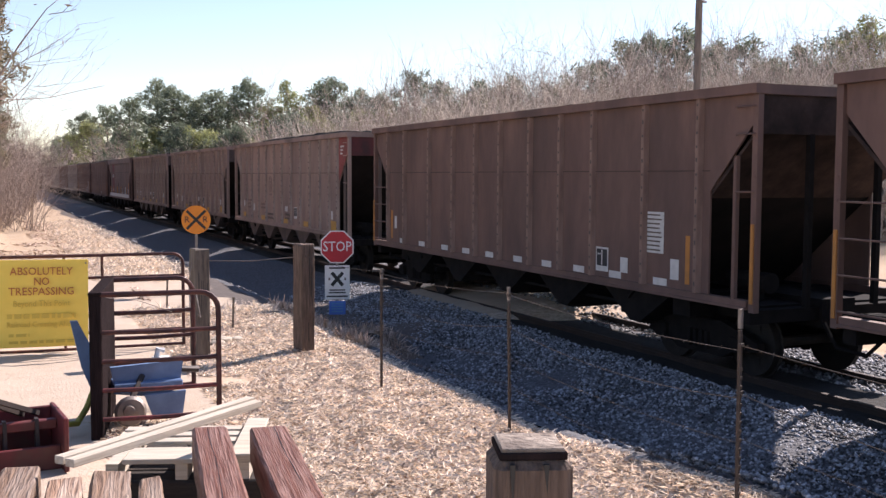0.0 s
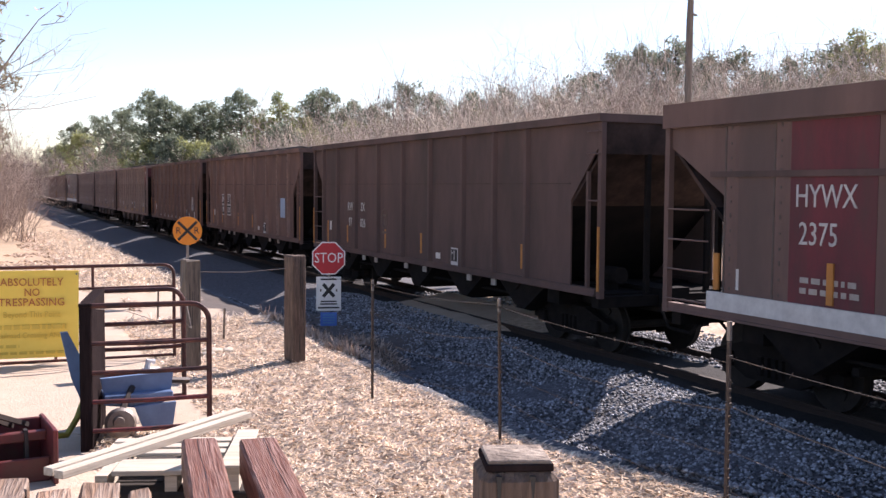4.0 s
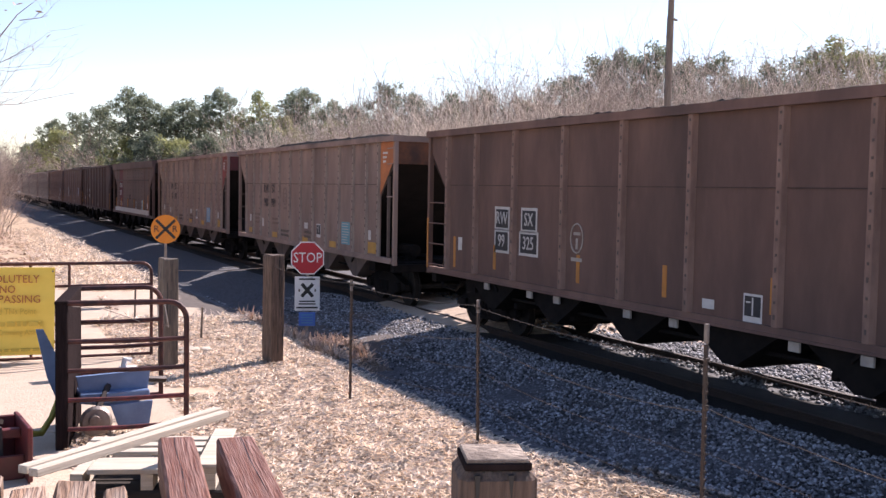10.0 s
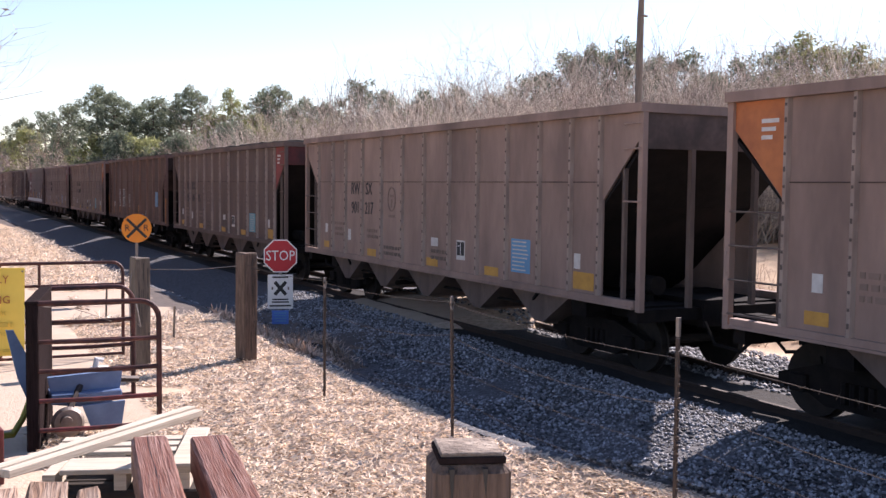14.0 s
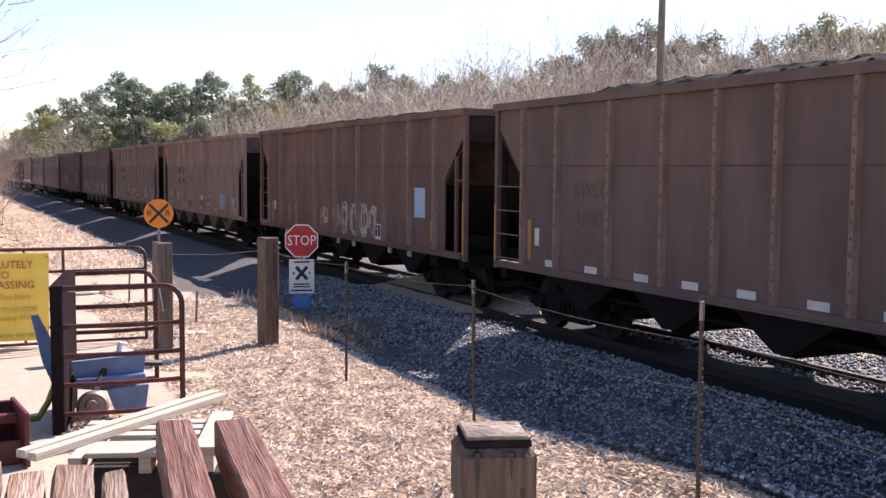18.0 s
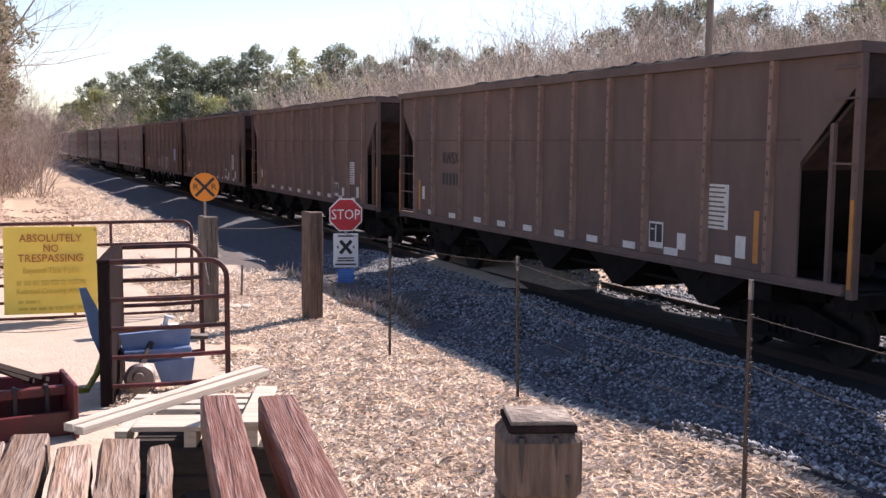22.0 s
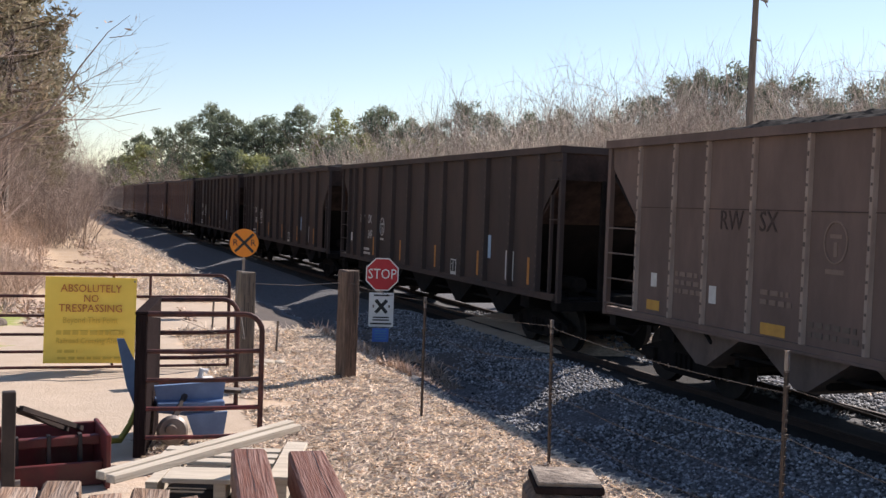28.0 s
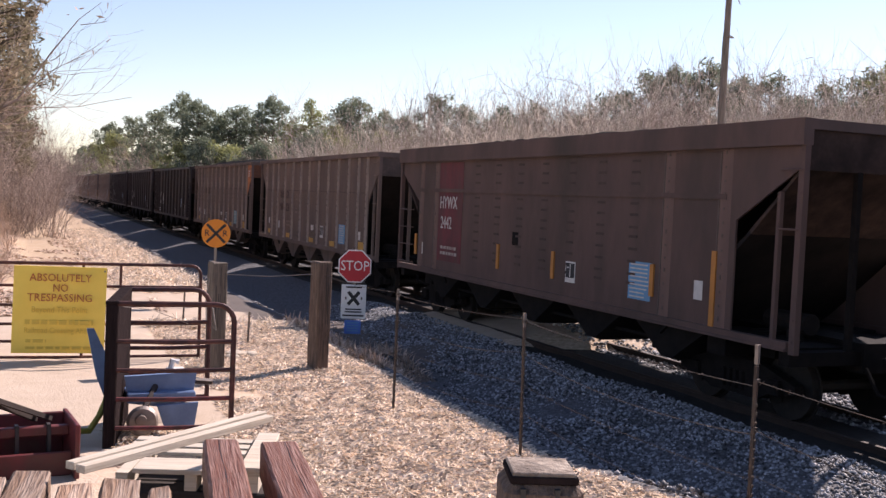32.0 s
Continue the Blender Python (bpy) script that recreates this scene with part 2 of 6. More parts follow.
M["signblue"] = mat("sign_blue", (0.09, 0.20, 0.56), (0.08, 0.17, 0.48), 0.5, scale=3)
M["machred"] = mat("red_machine_paint", (0.17, 0.026, 0.028), (0.09, 0.018, 0.019), 0.55, scale=4, c3=(0.10, 0.04, 0.03), s3=3)
M["machdark"] = mat("dark_machine_steel", (0.06, 0.045, 0.04), (0.035, 0.028, 0.026), 0.6, 0.3, scale=5)
M["machblue"] = mat("blue_machine_paint", (0.17, 0.26, 0.43), (0.11, 0.17, 0.30), 0.45, scale=3)
M["machgreen"] = mat("yellow_green_hose", (0.30, 0.28, 0.05), (0.22, 0.20, 0.04), 0.6, scale=3)
M["bark"] = mat("bark", (0.13, 0.10, 0.08), (0.07, 0.055, 0.045), 0.95, scale=9, stretch=(3, 3, 0.6), bump=0.6)
M["twig"] = mat("bare_twig", (0.70, 0.62, 0.52), (0.49, 0.41, 0.34), 0.9, scale=2, island=0.4)
M["twigdark"] = mat("dark_twig", (0.30, 0.235, 0.20), (0.20, 0.155, 0.135), 0.9, scale=2, island=0.3)
M["needle"] = mat("pine_needles", (0.21, 0.245, 0.17), (0.125, 0.15, 0.105), 0.8, scale=0.6, island=0.5, c3=(0.25, 0.275, 0.18), s3=0.25, through_light=0.5)
M["needle2"] = mat("sunlit_pine_needles", (0.33, 0.34, 0.15), (0.22, 0.235, 0.10), 0.8, scale=0.6, island=0.5, through_light=0.5)
M["weed"] = mat("dry_weeds", (0.60, 0.45, 0.35), (0.40, 0.29, 0.22), 0.95, scale=2, island=0.35)
M["pole"] = mat("utility_pole_wood", (0.24, 0.20, 0.17), (0.15, 0.125, 0.105), 0.95, scale=4, stretch=(4, 4, 0.4))

# ---- shape helpers ----
def mesh(name, bm, material, smooth=False):
    me = bpy.data.meshes.new(name)
    bm.to_mesh(me)
    bm.free()
    for mm in (material if isinstance(material, (list, tuple)) else [material]):
        me.materials.append(mm)
    if smooth:
        me.polygons.foreach_set("use_smooth", [True] * len(me.polygons))
    return me


def part(name, bm, material, parent, label="", at=None):
    """One mesh object under a thing or a part; bm is a bmesh, or a mesh to share."""
    me = bm if isinstance(bm, bpy.types.Mesh) else mesh(name, bm, material)
    ob = new(name, me)
    ob.parent = parent
    if at is not None:
        ob.matrix_basis = at
    return tagged(ob, label)


def thing(name, label, category, m=None, group="", kind=""):
    ob = new(name)
    ob.empty_display_size = 0.1
    if m is not None:
        ob.matrix_basis = m
    return tagged(ob, label, category, group, kind)


def box(bm, x0, x1, y0, y1, z0, z1, bev=0.0, m=None):
    c = ((x0 + x1) / 2, (y0 + y1) / 2, (z0 + z1) / 2)
    r = bmesh.ops.create_cube(bm, size=1, matrix=Matrix.Translation(c) @ Matrix.Diagonal((abs(x1 - x0), abs(y1 - y0), abs(z1 - z0), 1)))
    vs = r["verts"]
    if bev:
        es = list({e for v in vs for e in v.link_edges})
        vs = list({v for f in bmesh.ops.bevel(bm, geom=es, offset=bev, segments=1, affect="EDGES")["faces"] for v in f.verts} | {v for v in vs if v.is_valid})
    if m is not None:
        bmesh.ops.transform(bm, matrix=m, verts=[v for v in vs if v.is_valid])
    return bm


def tube(bm, pts, r, sides=6, r2=None, caps=True):
    """A tube along points; r2: the radius at the end."""
    pts = [Vector(p) for p in pts]
    r2 = r if r2 is None else r2
    rings = []
    for i, p in enumerate(pts):
        d = (pts[min(i + 1, len(pts) - 1)] - pts[max(i - 1, 0)]).normalized()
        a = d.orthogonal().normalized() if i == 0 else (a - d * a.dot(d)).normalized()
        c = d.cross(a)
        rad = r + (r2 - r) * i / max(1, len(pts) - 1)
        rings.append([bm.verts.new(p + (a * math.cos(k * 2 * math.pi / sides) + c * math.sin(k * 2 * math.pi / sides)) * rad) for k in range(sides)])
    for u, v in zip(rings, rings[1:]):
        for k in range(sides):
            bm.faces.new((u[k], u[(k + 1) % sides], v[(k + 1) % sides], v[k]))
    if caps:
        bm.faces.new(rings[0][::-1])
        bm.faces.new(rings[-1])
    return bm


def prism(bm, poly, a, b, axis="x"):
    """A flat outline in the two other axes, thick from a to b along the axis."""
    put = {"x": lambda u, v, w: (w, u, v), "y": lambda u, v, w: (u, w, v), "z": lambda u, v, w: (u, v, w)}[axis]
    lo = [bm.verts.new(put(u, v, a)) for u, v in poly]
    hi = [bm.verts.new(put(u, v, b)) for u, v in poly]
    bm.faces.new(lo[::-1])
    bm.faces.new(hi)
    n = len(poly)
    for i in range(n):
        bm.faces.new((lo[i], lo[(i + 1) % n], hi[(i + 1) % n], hi[i]))
    bmesh.ops.recalc_face_normals(bm, faces=bm.faces)
    return bm


def B():
    return bmesh.new()


def text_mesh(words, size, depth=0.004, spacing=1.0, width=1.0):
    cu = bpy.data.curves.new("writing", "FONT")
    cu.body, cu.size, cu.extrude, cu.align_x, cu.align_y = words, size, depth, "CENTER", "CENTER"
    cu.space_character, cu.resolution_u = spacing, 2
    ob = bpy.data.objects.new("writing", cu)
    scene.collection.objects.link(ob)
    me = bpy.data.meshes.new_from_object(ob)
    bpy.data.objects.remove(ob)
    bpy.data.curves.remove(cu)
    me.transform(Matrix.Diagonal((width, 1, 1, 1)))
    me.materials.clear()
    return me


def writing(parent, words, size, material, m, name="lettering", label="", width=1.0, spacing=1.0):
    me = text_mesh(words, size, 0.004, spacing, width)
    me.materials.append(material)
    ob = new(name, me)
    ob.parent, ob.matrix_basis = parent, m
    return tagged(ob, label)


def sstep(a, b, v):
    u = min(1.0, max(0.0, (v - a) / (b - a)))
    return u * u * (3 - 2 * u)


def poly_mesh(name, verts, faces, material):
    me = bpy.data.meshes.new(name)
    me.from_pydata(verts, [], faces)
    for mm in (material if isinstance(material, (list, tuple)) else [material]):
        me.materials.append(mm)
    return me

# ---- ground ----
RAIL_Z, TRACK_X = -0.35, 10.68


def berm(y):
    """The lip over the ballast rises and steps out towards the porch."""
    return sstep(9.5, 5.0, y)


def ground_z(x, y):
    """The yard is level; it falls gently to the track bed, and rises as a bank on the far side of the path."""
    z = -1.12 * sstep(4.7 + 0.3 * berm(y), 6.6, x) * (1 - 0.45 * sstep(16.5, 19, y) * sstep(26, 23.5, y)) + 0.47 * sstep(7.5, 12, x)
    z += -0.25 * sstep(13.5, 16.0, x) + 0.5 * sstep(16, 40, x)
    z += 0.16 * berm(y) * sstep(4.5, 4.95, x) * sstep(6.2, 5.3, x)
    bank = sstep(22, 40, y)
    z += 1.6 * sstep(0.8, -4.0, x) * bank
    z += -0.12 * sstep(18, 60, y) * sstep(5, 3, x)
    near = math.exp(-((x - 4) / 30) ** 2)
    z += 0.045 * noise.noise((x * 0.8, y * 0.8, 0.3)) * near + 0.02 * noise.noise((x * 2.6, y * 2.6, 2.3)) * near
    if x > 60 or y > 150:
        z += 1.2 * noise.noise((x * 0.01, y * 0.01, 5.0))
    return z


def lines(spans):
    out = []
    for a, b, step in spans:
        k = max(1, round((b - a) / step))
        out += [a + (b - a) * i / k for i in range(k)]
    return out + [spans[-1][1]]


def ground_cover(x, y):
    """How much of the soil is bare dirt, green grass, worn field, or dark gravelly edge with the train's shade painted
    in.
    """
    wob = 0.5 * noise.noise((x * 0.5, y * 0.5, 8)) + 0.3 * noise.noise((x * 1.7, y * 1.7, 3))
    u = x + wob
    dirt = 0.0
    if -9 < x < 14:
        yard_dirt = sstep(10.0, 11.0, y + wob) * sstep(20.5, 19.0, y) * sstep(2.7, 2.0, u) + sstep(11, 10, y) * sstep(1.3, 0.5, u)
        drive = sstep(18.7, 19.3, y + wob) * sstep(24.3, 23.7, y + wob)
        way = sstep(18.5, 19.5, y) * sstep(-0.8 + 0.02 * y, 0.1 + 0.02 * y, u) * sstep(3.9, 2.6, u)
        dirt = min(1.0, yard_dirt + drive + way)
    green = sstep(-0.4, -1.0, u) * sstep(16.3, 17.0, y + wob) * sstep(25.5, 23.5, y + wob) * sstep(-32, -28, x)
    field = max(sstep(14, 17, x), sstep(-26, -34, x), sstep(150, 220, y), 0.55 * sstep(24, 27, y) * sstep(-1.5, 0.0, x) * sstep(6, 4, x))
    # gravelly edge, darkened along the line where the train's shadow falls
    shade_verge = max(sstep(4.55, 4.95, x + 0.4 * wob - 0.35 * berm(y)), sstep(4.0, 4.6, u) * sstep(15.5, 17.5, y + wob)) * sstep(9.5, 9.0, x)
    return max(0.0, dirt * (1 - green)), green, field, shade_verge


def ground_material():
    """Five covers laid over one another, their borders broken up by noise."""
    m = M["ground"]
    nt = m.node_tree
    N, L = nt.nodes, nt.links
    b = N["Principled BSDF"]
    col = b.inputs["Base Color"].links[0].from_socket
    at_, sep, tc = N.new("ShaderNodeAttribute"), N.new("ShaderNodeSeparateColor"), N.new("ShaderNodeTexCoord")
    at_.attribute_name = "cover"
    L.new(at_.outputs["Color"], sep.inputs[0])
    for k, (c1, c2, sc) in enumerate((((0.57, 0.465, 0.365), (0.42, 0.325, 0.24), 3.0), ((0.26, 0.33, 0.08), (0.36, 0.35, 0.13), 2.0), ((0.50, 0.37, 0.25), (0.36, 0.26, 0.165), 0.6), ((0.16, 0.135, 0.12), (0.085, 0.072, 0.066), 5.0))):
        t, e, r, mx, inner = N.new("ShaderNodeTexNoise"), N.new("ShaderNodeTexNoise"), N.new("ShaderNodeMapRange"), N.new("ShaderNodeMix"), N.new("ShaderNodeMix")
        ad = N.new("ShaderNodeMath")
        t.inputs["Scale"].default_value, t.inputs["Detail"].default_value = sc, 8
        e.inputs["Scale"].default_value, e.inputs["Detail"].default_value, e.inputs["Roughness"].default_value = 6.0, 8, 0.7
        for q in (t, e):
            L.new(tc.outputs["Object"], q.inputs["Vector"])
        inner.data_type = mx.data_type = "RGBA"
        L.new(t.outputs[0], inner.inputs[0])
        inner.inputs[6].default_value, inner.inputs[7].default_value = (*c2, 1), (*c1, 1)
        ad.operation = "ADD"
        L.new(sep.outputs[k] if k < 3 else at_.outputs["Alpha"], ad.inputs[0])
        L.new(e.outputs[0], ad.inputs[1])
        L.new(ad.outputs[0], r.inputs[0])
        r.inputs[1].default_value, r.inputs[2].default_value = 0.85, 1.15
        L.new(r.outputs[0], mx.inputs[0])
        L.new(col, mx.inputs[6])
        L.new(inner.outputs[2], mx.inputs[7])
        col = mx.outputs[2]
    L.new(col, b.inputs["Base Color"])
    return m


def build_ground():
    xs = lines([(-2000, -200, 300), (-200, -40, 20), (-40, -8, 2), (-8, 0, 0.5), (0, 9, 0.25), (9, 14, 0.5), (14, 60, 2), (60, 200, 14), (200, 2500, 300)])
    ys = lines([(-600, -60, 90), (-60, -4, 4), (-4, 26, 0.25), (26, 60, 0.75), (60, 160, 3), (160, 400, 15), (400, 3000, 260)])
    verts = [(x, y, ground_z(x, y)) for y in ys for x in xs]
    nx = len(xs)
    faces = [(j * nx + i, j * nx + i + 1, (j + 1) * nx + i + 1, (j + 1) * nx + i) for j in range(len(ys) - 1) for i in range(nx - 1)]
    me = poly_mesh("ground", verts, faces, ground_material())
    cover = me.attributes.new("cover", "FLOAT_COLOR", "POINT")
    cover.data.foreach_set("color", [c for x, y, _ in verts for c in ground_cover(x, y)])
    me.polygons.foreach_set("use_smooth", [True] * len(faces))
    return tagged(new("ground", me), "dry winter grass and pale dirt yard beside a railway", "ground", kind="structure")


ground = build_ground()


BED = [(4.92, 0.06), (5.05, -0.03), (5.5, -0.36), (6.4, -0.88), (7.2, -0.87), (8.6, -0.53), (9.2, -0.48), (9.9, -0.47), (11.0, -0.47), (12.1, -0.47), (12.6, -0.50), (14.3, -0.62)]


def bed_profile(y):
    b = berm(y)
    return [(x + (0.35, 0.35, 0.22)[k] * b, z + (0.16, 0.16, 0.08)[k] * b) if k < 3 else (x, z) for k, (x, z) in enumerate(BED)]


def build_trackbed():
    """The ballast bed, with shoulders, along the whole line."""
    prof = BED
    ys = lines([(-120, 0, 5), (0, 30, 0.5), (30, 120, 3), (120, 900, 40)])
    verts, faces = [], []
    for y in ys:
        for k, (x, z) in enumerate(bed_profile(y)):
            edge = 0 < k < len(prof) - 1
            verts.append((x + (0.06 * noise.noise((y * 0.6, k, 1)) if not 5 < k < 10 else 0), y, z + (0.05 * noise.noise((x, y * 0.7, 4)) if edge else -0.1)))
    n = len(prof)
    for j in range(len(ys) - 1):
        for i in range(n - 1):
            faces.append((j * n + i, j * n + i + 1, (j + 1) * n + i + 1, (j + 1) * n + i))
    # the columns from 9.2 to 11.0 m take the painted train shade
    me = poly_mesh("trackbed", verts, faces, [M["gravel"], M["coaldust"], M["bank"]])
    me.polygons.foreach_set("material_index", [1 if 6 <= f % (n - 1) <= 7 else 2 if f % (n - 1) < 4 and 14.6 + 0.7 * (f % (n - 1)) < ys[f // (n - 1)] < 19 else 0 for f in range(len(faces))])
    me.polygons.foreach_set("use_smooth", [True] * len(faces))
    return tagged(new("trackbed", me), "bed of grey crushed-stone ballast under the rails", "ballast", kind="structure")


trackbed = build_trackbed()


def build_rails():
    top, ht = RAIL_Z, 0.17
    prof = [(-0.07, 0), (0.07, 0), (0.07, 0.02), (0.012, 0.045), (0.012, 0.125), (0.036, 0.135), (0.036, 0.17), (-0.036, 0.17), (-0.036, 0.135), (-0.012, 0.125), (-0.012, 0.045), (-0.07, 0.02)]
    for side in (-1, 1):
        bm = B()
        prism(bm, [(TRACK_X + side * 0.755 + u, top - ht + v) for u, v in prof], -120, 900, "y")
        tagged(new("rail", mesh("rail", bm, M["rail"])), "rust-brown steel rail spiked to wooden ties", "rail", "rails of the track", "structure")


build_rails()

# ---- train ----
W2, SILL, TOP = 1.52, 1.08, 4.03
RIBS = {
    "hopper": (-1.0, -2.0, -2.85, -3.9, -5.0, -6.1, -7.15, -8.26, -9.39, -10.45, -11.5, -12.42, -13.2),
    "plain": (-1.0, -2.1, -3.6, -4.9, -6.0, -7.1, -8.3, -9.4, -10.45, -11.9, -13.2),
    "wide": (-0.95, -2.2, -3.7, -5.35, -7.0, -8.6, -10.3, -11.7, -13.0),
    "dark": (-0.95, -1.6, -2.45, -4.0, -5.3, -6.6, -7.9, -9.2, -10.5, -11.8, -13.1, -14.4),
    "smooth": (-1.42, -2.35, -11.52, -12.85),
}
shared = {}


def once(key, maker):
    if key not in shared:
        shared[key] = maker()
    return shared[key]


def side_sheet(L, mt, s, cut=1.0, z=2.62, zt=3.62):
    """cut: how far the end opening reaches in; the edge slopes from z up to zt."""
    bm = B()
    prism(bm, [(-cut, SILL + 0.1), (-cut, z), (-0.05, zt), (-0.05, TOP - 0.1), (-L + 0.05, TOP - 0.1), (-L + 0.05, zt), (-L + cut, z), (-L + cut, SILL + 0.1)],
          s * W2, s * (W2 - 0.03), "x")
    return mesh("side_sheet", bm, mt)


def upper_slope(mt):
    """The sheet that slopes inwards below the end wall; y = 0 is the end."""
    return mesh("slope_sheet", prism(B(), [(-0.06, 3.44), (-0.10, 3.46), (-1.06, 2.58), (-1.04, 2.52)], -W2 + 0.03, W2 - 0.03, "x"), mt)


def lower_slope(mt):
    return mesh("slope_sheet", prism(B(), [(-1.045, 2.515), (-1.065, 2.575), (-3.0, 0.95), (-3.0, 0.90)], -W2 + 0.03, W2 - 0.03, "x"), mt)


def end_wall(mt):
    bm = box(B(), -W2 + 0.04, W2 - 0.04, -0.09, -0.055, 3.40, TOP - 0.1)
    box(bm, -W2 + 0.04, W2 - 0.04, -0.10, -0.035, 3.38, 3.45)
    return mesh("end_wall", bm, mt)


def end_post(mt):
    return mesh("end_post", box(B(), -0.04, 0.04, -0.11, -0.03, 1.06, 3.39), mt)


def panel_seam(L, mt):
    return mesh("panel_seam", box(B(), -W2 - 0.012, -W2 + 0.001, -L + 1.02, -1.02, 2.893, 2.908), mt)


def top_chord(L, mt, h=0.13):
    bm = B()
    for s in (-1, 1):
        box(bm, s * (W2 - 0.06), s * (W2 + 0.10), -L, 0, TOP - h, TOP)
    for y in (-0.006, -L + 0.094):
        box(bm, -W2 + 0.05, W2 - 0.05, y - 0.088, y, TOP - 0.14 + 0.004, TOP - 0.004)
    return mesh("top_chord", bm, mt)


def sill_bar(L, mt, s):
    bm = prism(B(), [(s * (W2 - 0.06), SILL - 0.02), (s * (W2 + 0.09), SILL - 0.02), (s * (W2 + 0.09), SILL + 0.015), (s * (W2 + 0.06), SILL + 0.015), (s * (W2 + 0.06), SILL + 0.10), (s * (W2 - 0.06), SILL + 0.10)],
               -L + 0.15, -0.15, "y")
    return mesh("side_sill", bm, mt)


def rib_mesh(mt, wide=0.11, deep=0.075):
    bm = B()
    z0, z1 = SILL + 0.1, TOP - 0.13
    prism(bm, [(-W2, -wide * 0.62), (-W2 - deep, -wide * 0.36), (-W2 - deep, wide * 0.36), (-W2, wide * 0.62)], z0, z1, "z")
    n = len(bm.faces)
    for k in range(14):
        z = z0 + (k + 0.5) * (z1 - z0) / 14
        box(bm, -W2 - deep - 0.008, -W2 - deep + 0.001, -0.014, 0.014, z, z + 0.035 if k % 3 else z + 0.06)
    # flat dark strip along one side, painting the rib's shadow line
    box(bm, -W2 - 0.006, -W2 + 0.001, wide * 0.62, wide * 0.62 + 0.03, z0, z1)
    bm.faces.ensure_lookup_table()
    for f in bm.faces[n:]:
        f.material_index = 1
    return mesh("rib", bm, [mt, M["rivet"]])


def corner_post(mt):
    bm = B()
    box(bm, -W2 - 0.05, -W2 + 0.04, -0.05, 0.05, SILL - 0.05, TOP - 0.13)
    for k in range(10):
        box(bm, -W2 - 0.06, -W2 - 0.05, -0.015, 0.015, SILL + 0.1 + k * 0.27, SILL + 0.14 + k * 0.27)
    return mesh("corner_post", bm, mt)


def stile(mt):
    """The upright that stands half-way into the end opening."""
    bm = box(B(), -W2 - 0.03, -W2 + 0.03, -0.03, 0.03, SILL + 0.1, 3.10)
    for k in range(7):
        box(bm, -W2 - 0.038, -W2 - 0.029, -0.012, 0.012, SILL + 0.22 + k * 0.27, SILL + 0.26 + k * 0.27)
    return mesh("ladder", bm, mt)


def rung(mt, w=0.90):
    """A ladder rung of bent bar; it spans from y = 0 to -w."""
    return mesh("rung", tube(B(), [(-W2 - 0.03, 0, 0), (-W2 - 0.07, -0.03, 0), (-W2 - 0.07, -w + 0.03, 0), (-W2 - 0.03, -w, 0)], 0.014, 5), mt)


def hopper_bay(mt):
    """A funnel under the floor, with its door frame."""
    bm = B()
    prism(bm, [(-0.98, SILL + 0.02), (-0.13, 0.56), (0.13, 0.56), (0.98, SILL + 0.02)], -1.45, -1.40, "x")
    prism(bm, [(-0.98, SILL + 0.02), (-0.13, 0.56), (0.13, 0.56), (0.98, SILL + 0.02)], 1.40, 1.45, "x")
    for s in (-1, 1):
        prism(bm, [(s * 0.98, SILL + 0.02), (s * 0.13, 0.56), (s * 0.09, 0.56), (s * 0.94, SILL + 0.02)], -1.40, 1.40, "x")
    box(bm, -1.3, 1.3, -0.12, 0.12, 0.52, 0.56)
    return mesh("hopper_bay", bm, mt)


def truck_frame(mt):
    bm = B()
    for s in (-1, 1):
        prism(bm, [(-1.25, 0.52), (-1.25, 0.40), (-0.8, 0.36), (-0.5, 0.22), (0.5, 0.22), (0.8, 0.36), (1.25, 0.40), (1.25, 0.52), (0.5, 0.74), (-0.5, 0.74)], s * 0.92, s * 1.06, "x")
        for e in (-0.88, 0.88):
            box(bm, s * 1.04, s * 1.14, e - 0.13, e + 0.13, 0.34, 0.56, 0.02)
        for e in (-0.2, -0.07, 0.07, 0.2):
            tube(bm, [(s * 1.07, e, 0.30), (s * 1.07, e, 0.56)], 0.05, 6)
    box(bm, -1.0, 1.0, -0.2, 0.2, 0.30, 0.8)
    for e in (-0.36, 0.36):
        box(bm, -0.95, 0.95, e - 0.05, e + 0.05, 0.24, 0.50)
    for s in (-1, 1):
        box(bm, s * 0.6, s * 0.86, -0.40, -0.33, 0.2, 0.6)
        box(bm, s * 0.6, s * 0.86, 0.33, 0.40, 0.2, 0.6)
    return mesh("side_frame", bm, mt)


def wheelset(mt):
    bm = B()
    tube(bm, [(-1.0, 0, 0), (1.0, 0, 0)], 0.075, 8)
    for s in (-1, 1):
        bmesh.ops.create_cone(bm, cap_ends=True, segments=24, radius1=0.455, radius2=0.455, depth=0.13, matrix=Matrix.Translation((s * 0.755, 0, 0)) @ Matrix.Rotation(math.pi / 2, 4, "Y"))
        bmesh.ops.create_cone(bm, cap_ends=True, segments=24, radius1=0.49, radius2=0.49, depth=0.025, matrix=Matrix.Translation((s * 0.70, 0, 0)) @ Matrix.Rotation(math.pi / 2, 4, "Y"))
        bmesh.ops.create_cone(bm, cap_ends=True, segments=16, radius1=0.16, radius2=0.12, depth=0.06, matrix=Matrix.Translation((s * 0.85, 0, 0)) @ Matrix.Rotation(s * math.pi / 2, 4, "Y"))
        for k in range(3):
            a = k * 2.094
            box(bm, s * 0.83, s * 0.845, 0.26 * math.cos(a) - 0.05, 0.26 * math.cos(a) + 0.05, 0.26 * math.sin(a) - 0.05, 0.26 * math.sin(a) + 0.05)
    return mesh("wheelset", bm, mt)


def centre_beam(L, mt):
    return mesh("centre_beam", box(B(), -0.3, 0.3, -L + 0.1, -0.1, 0.75, 1.15), mt)


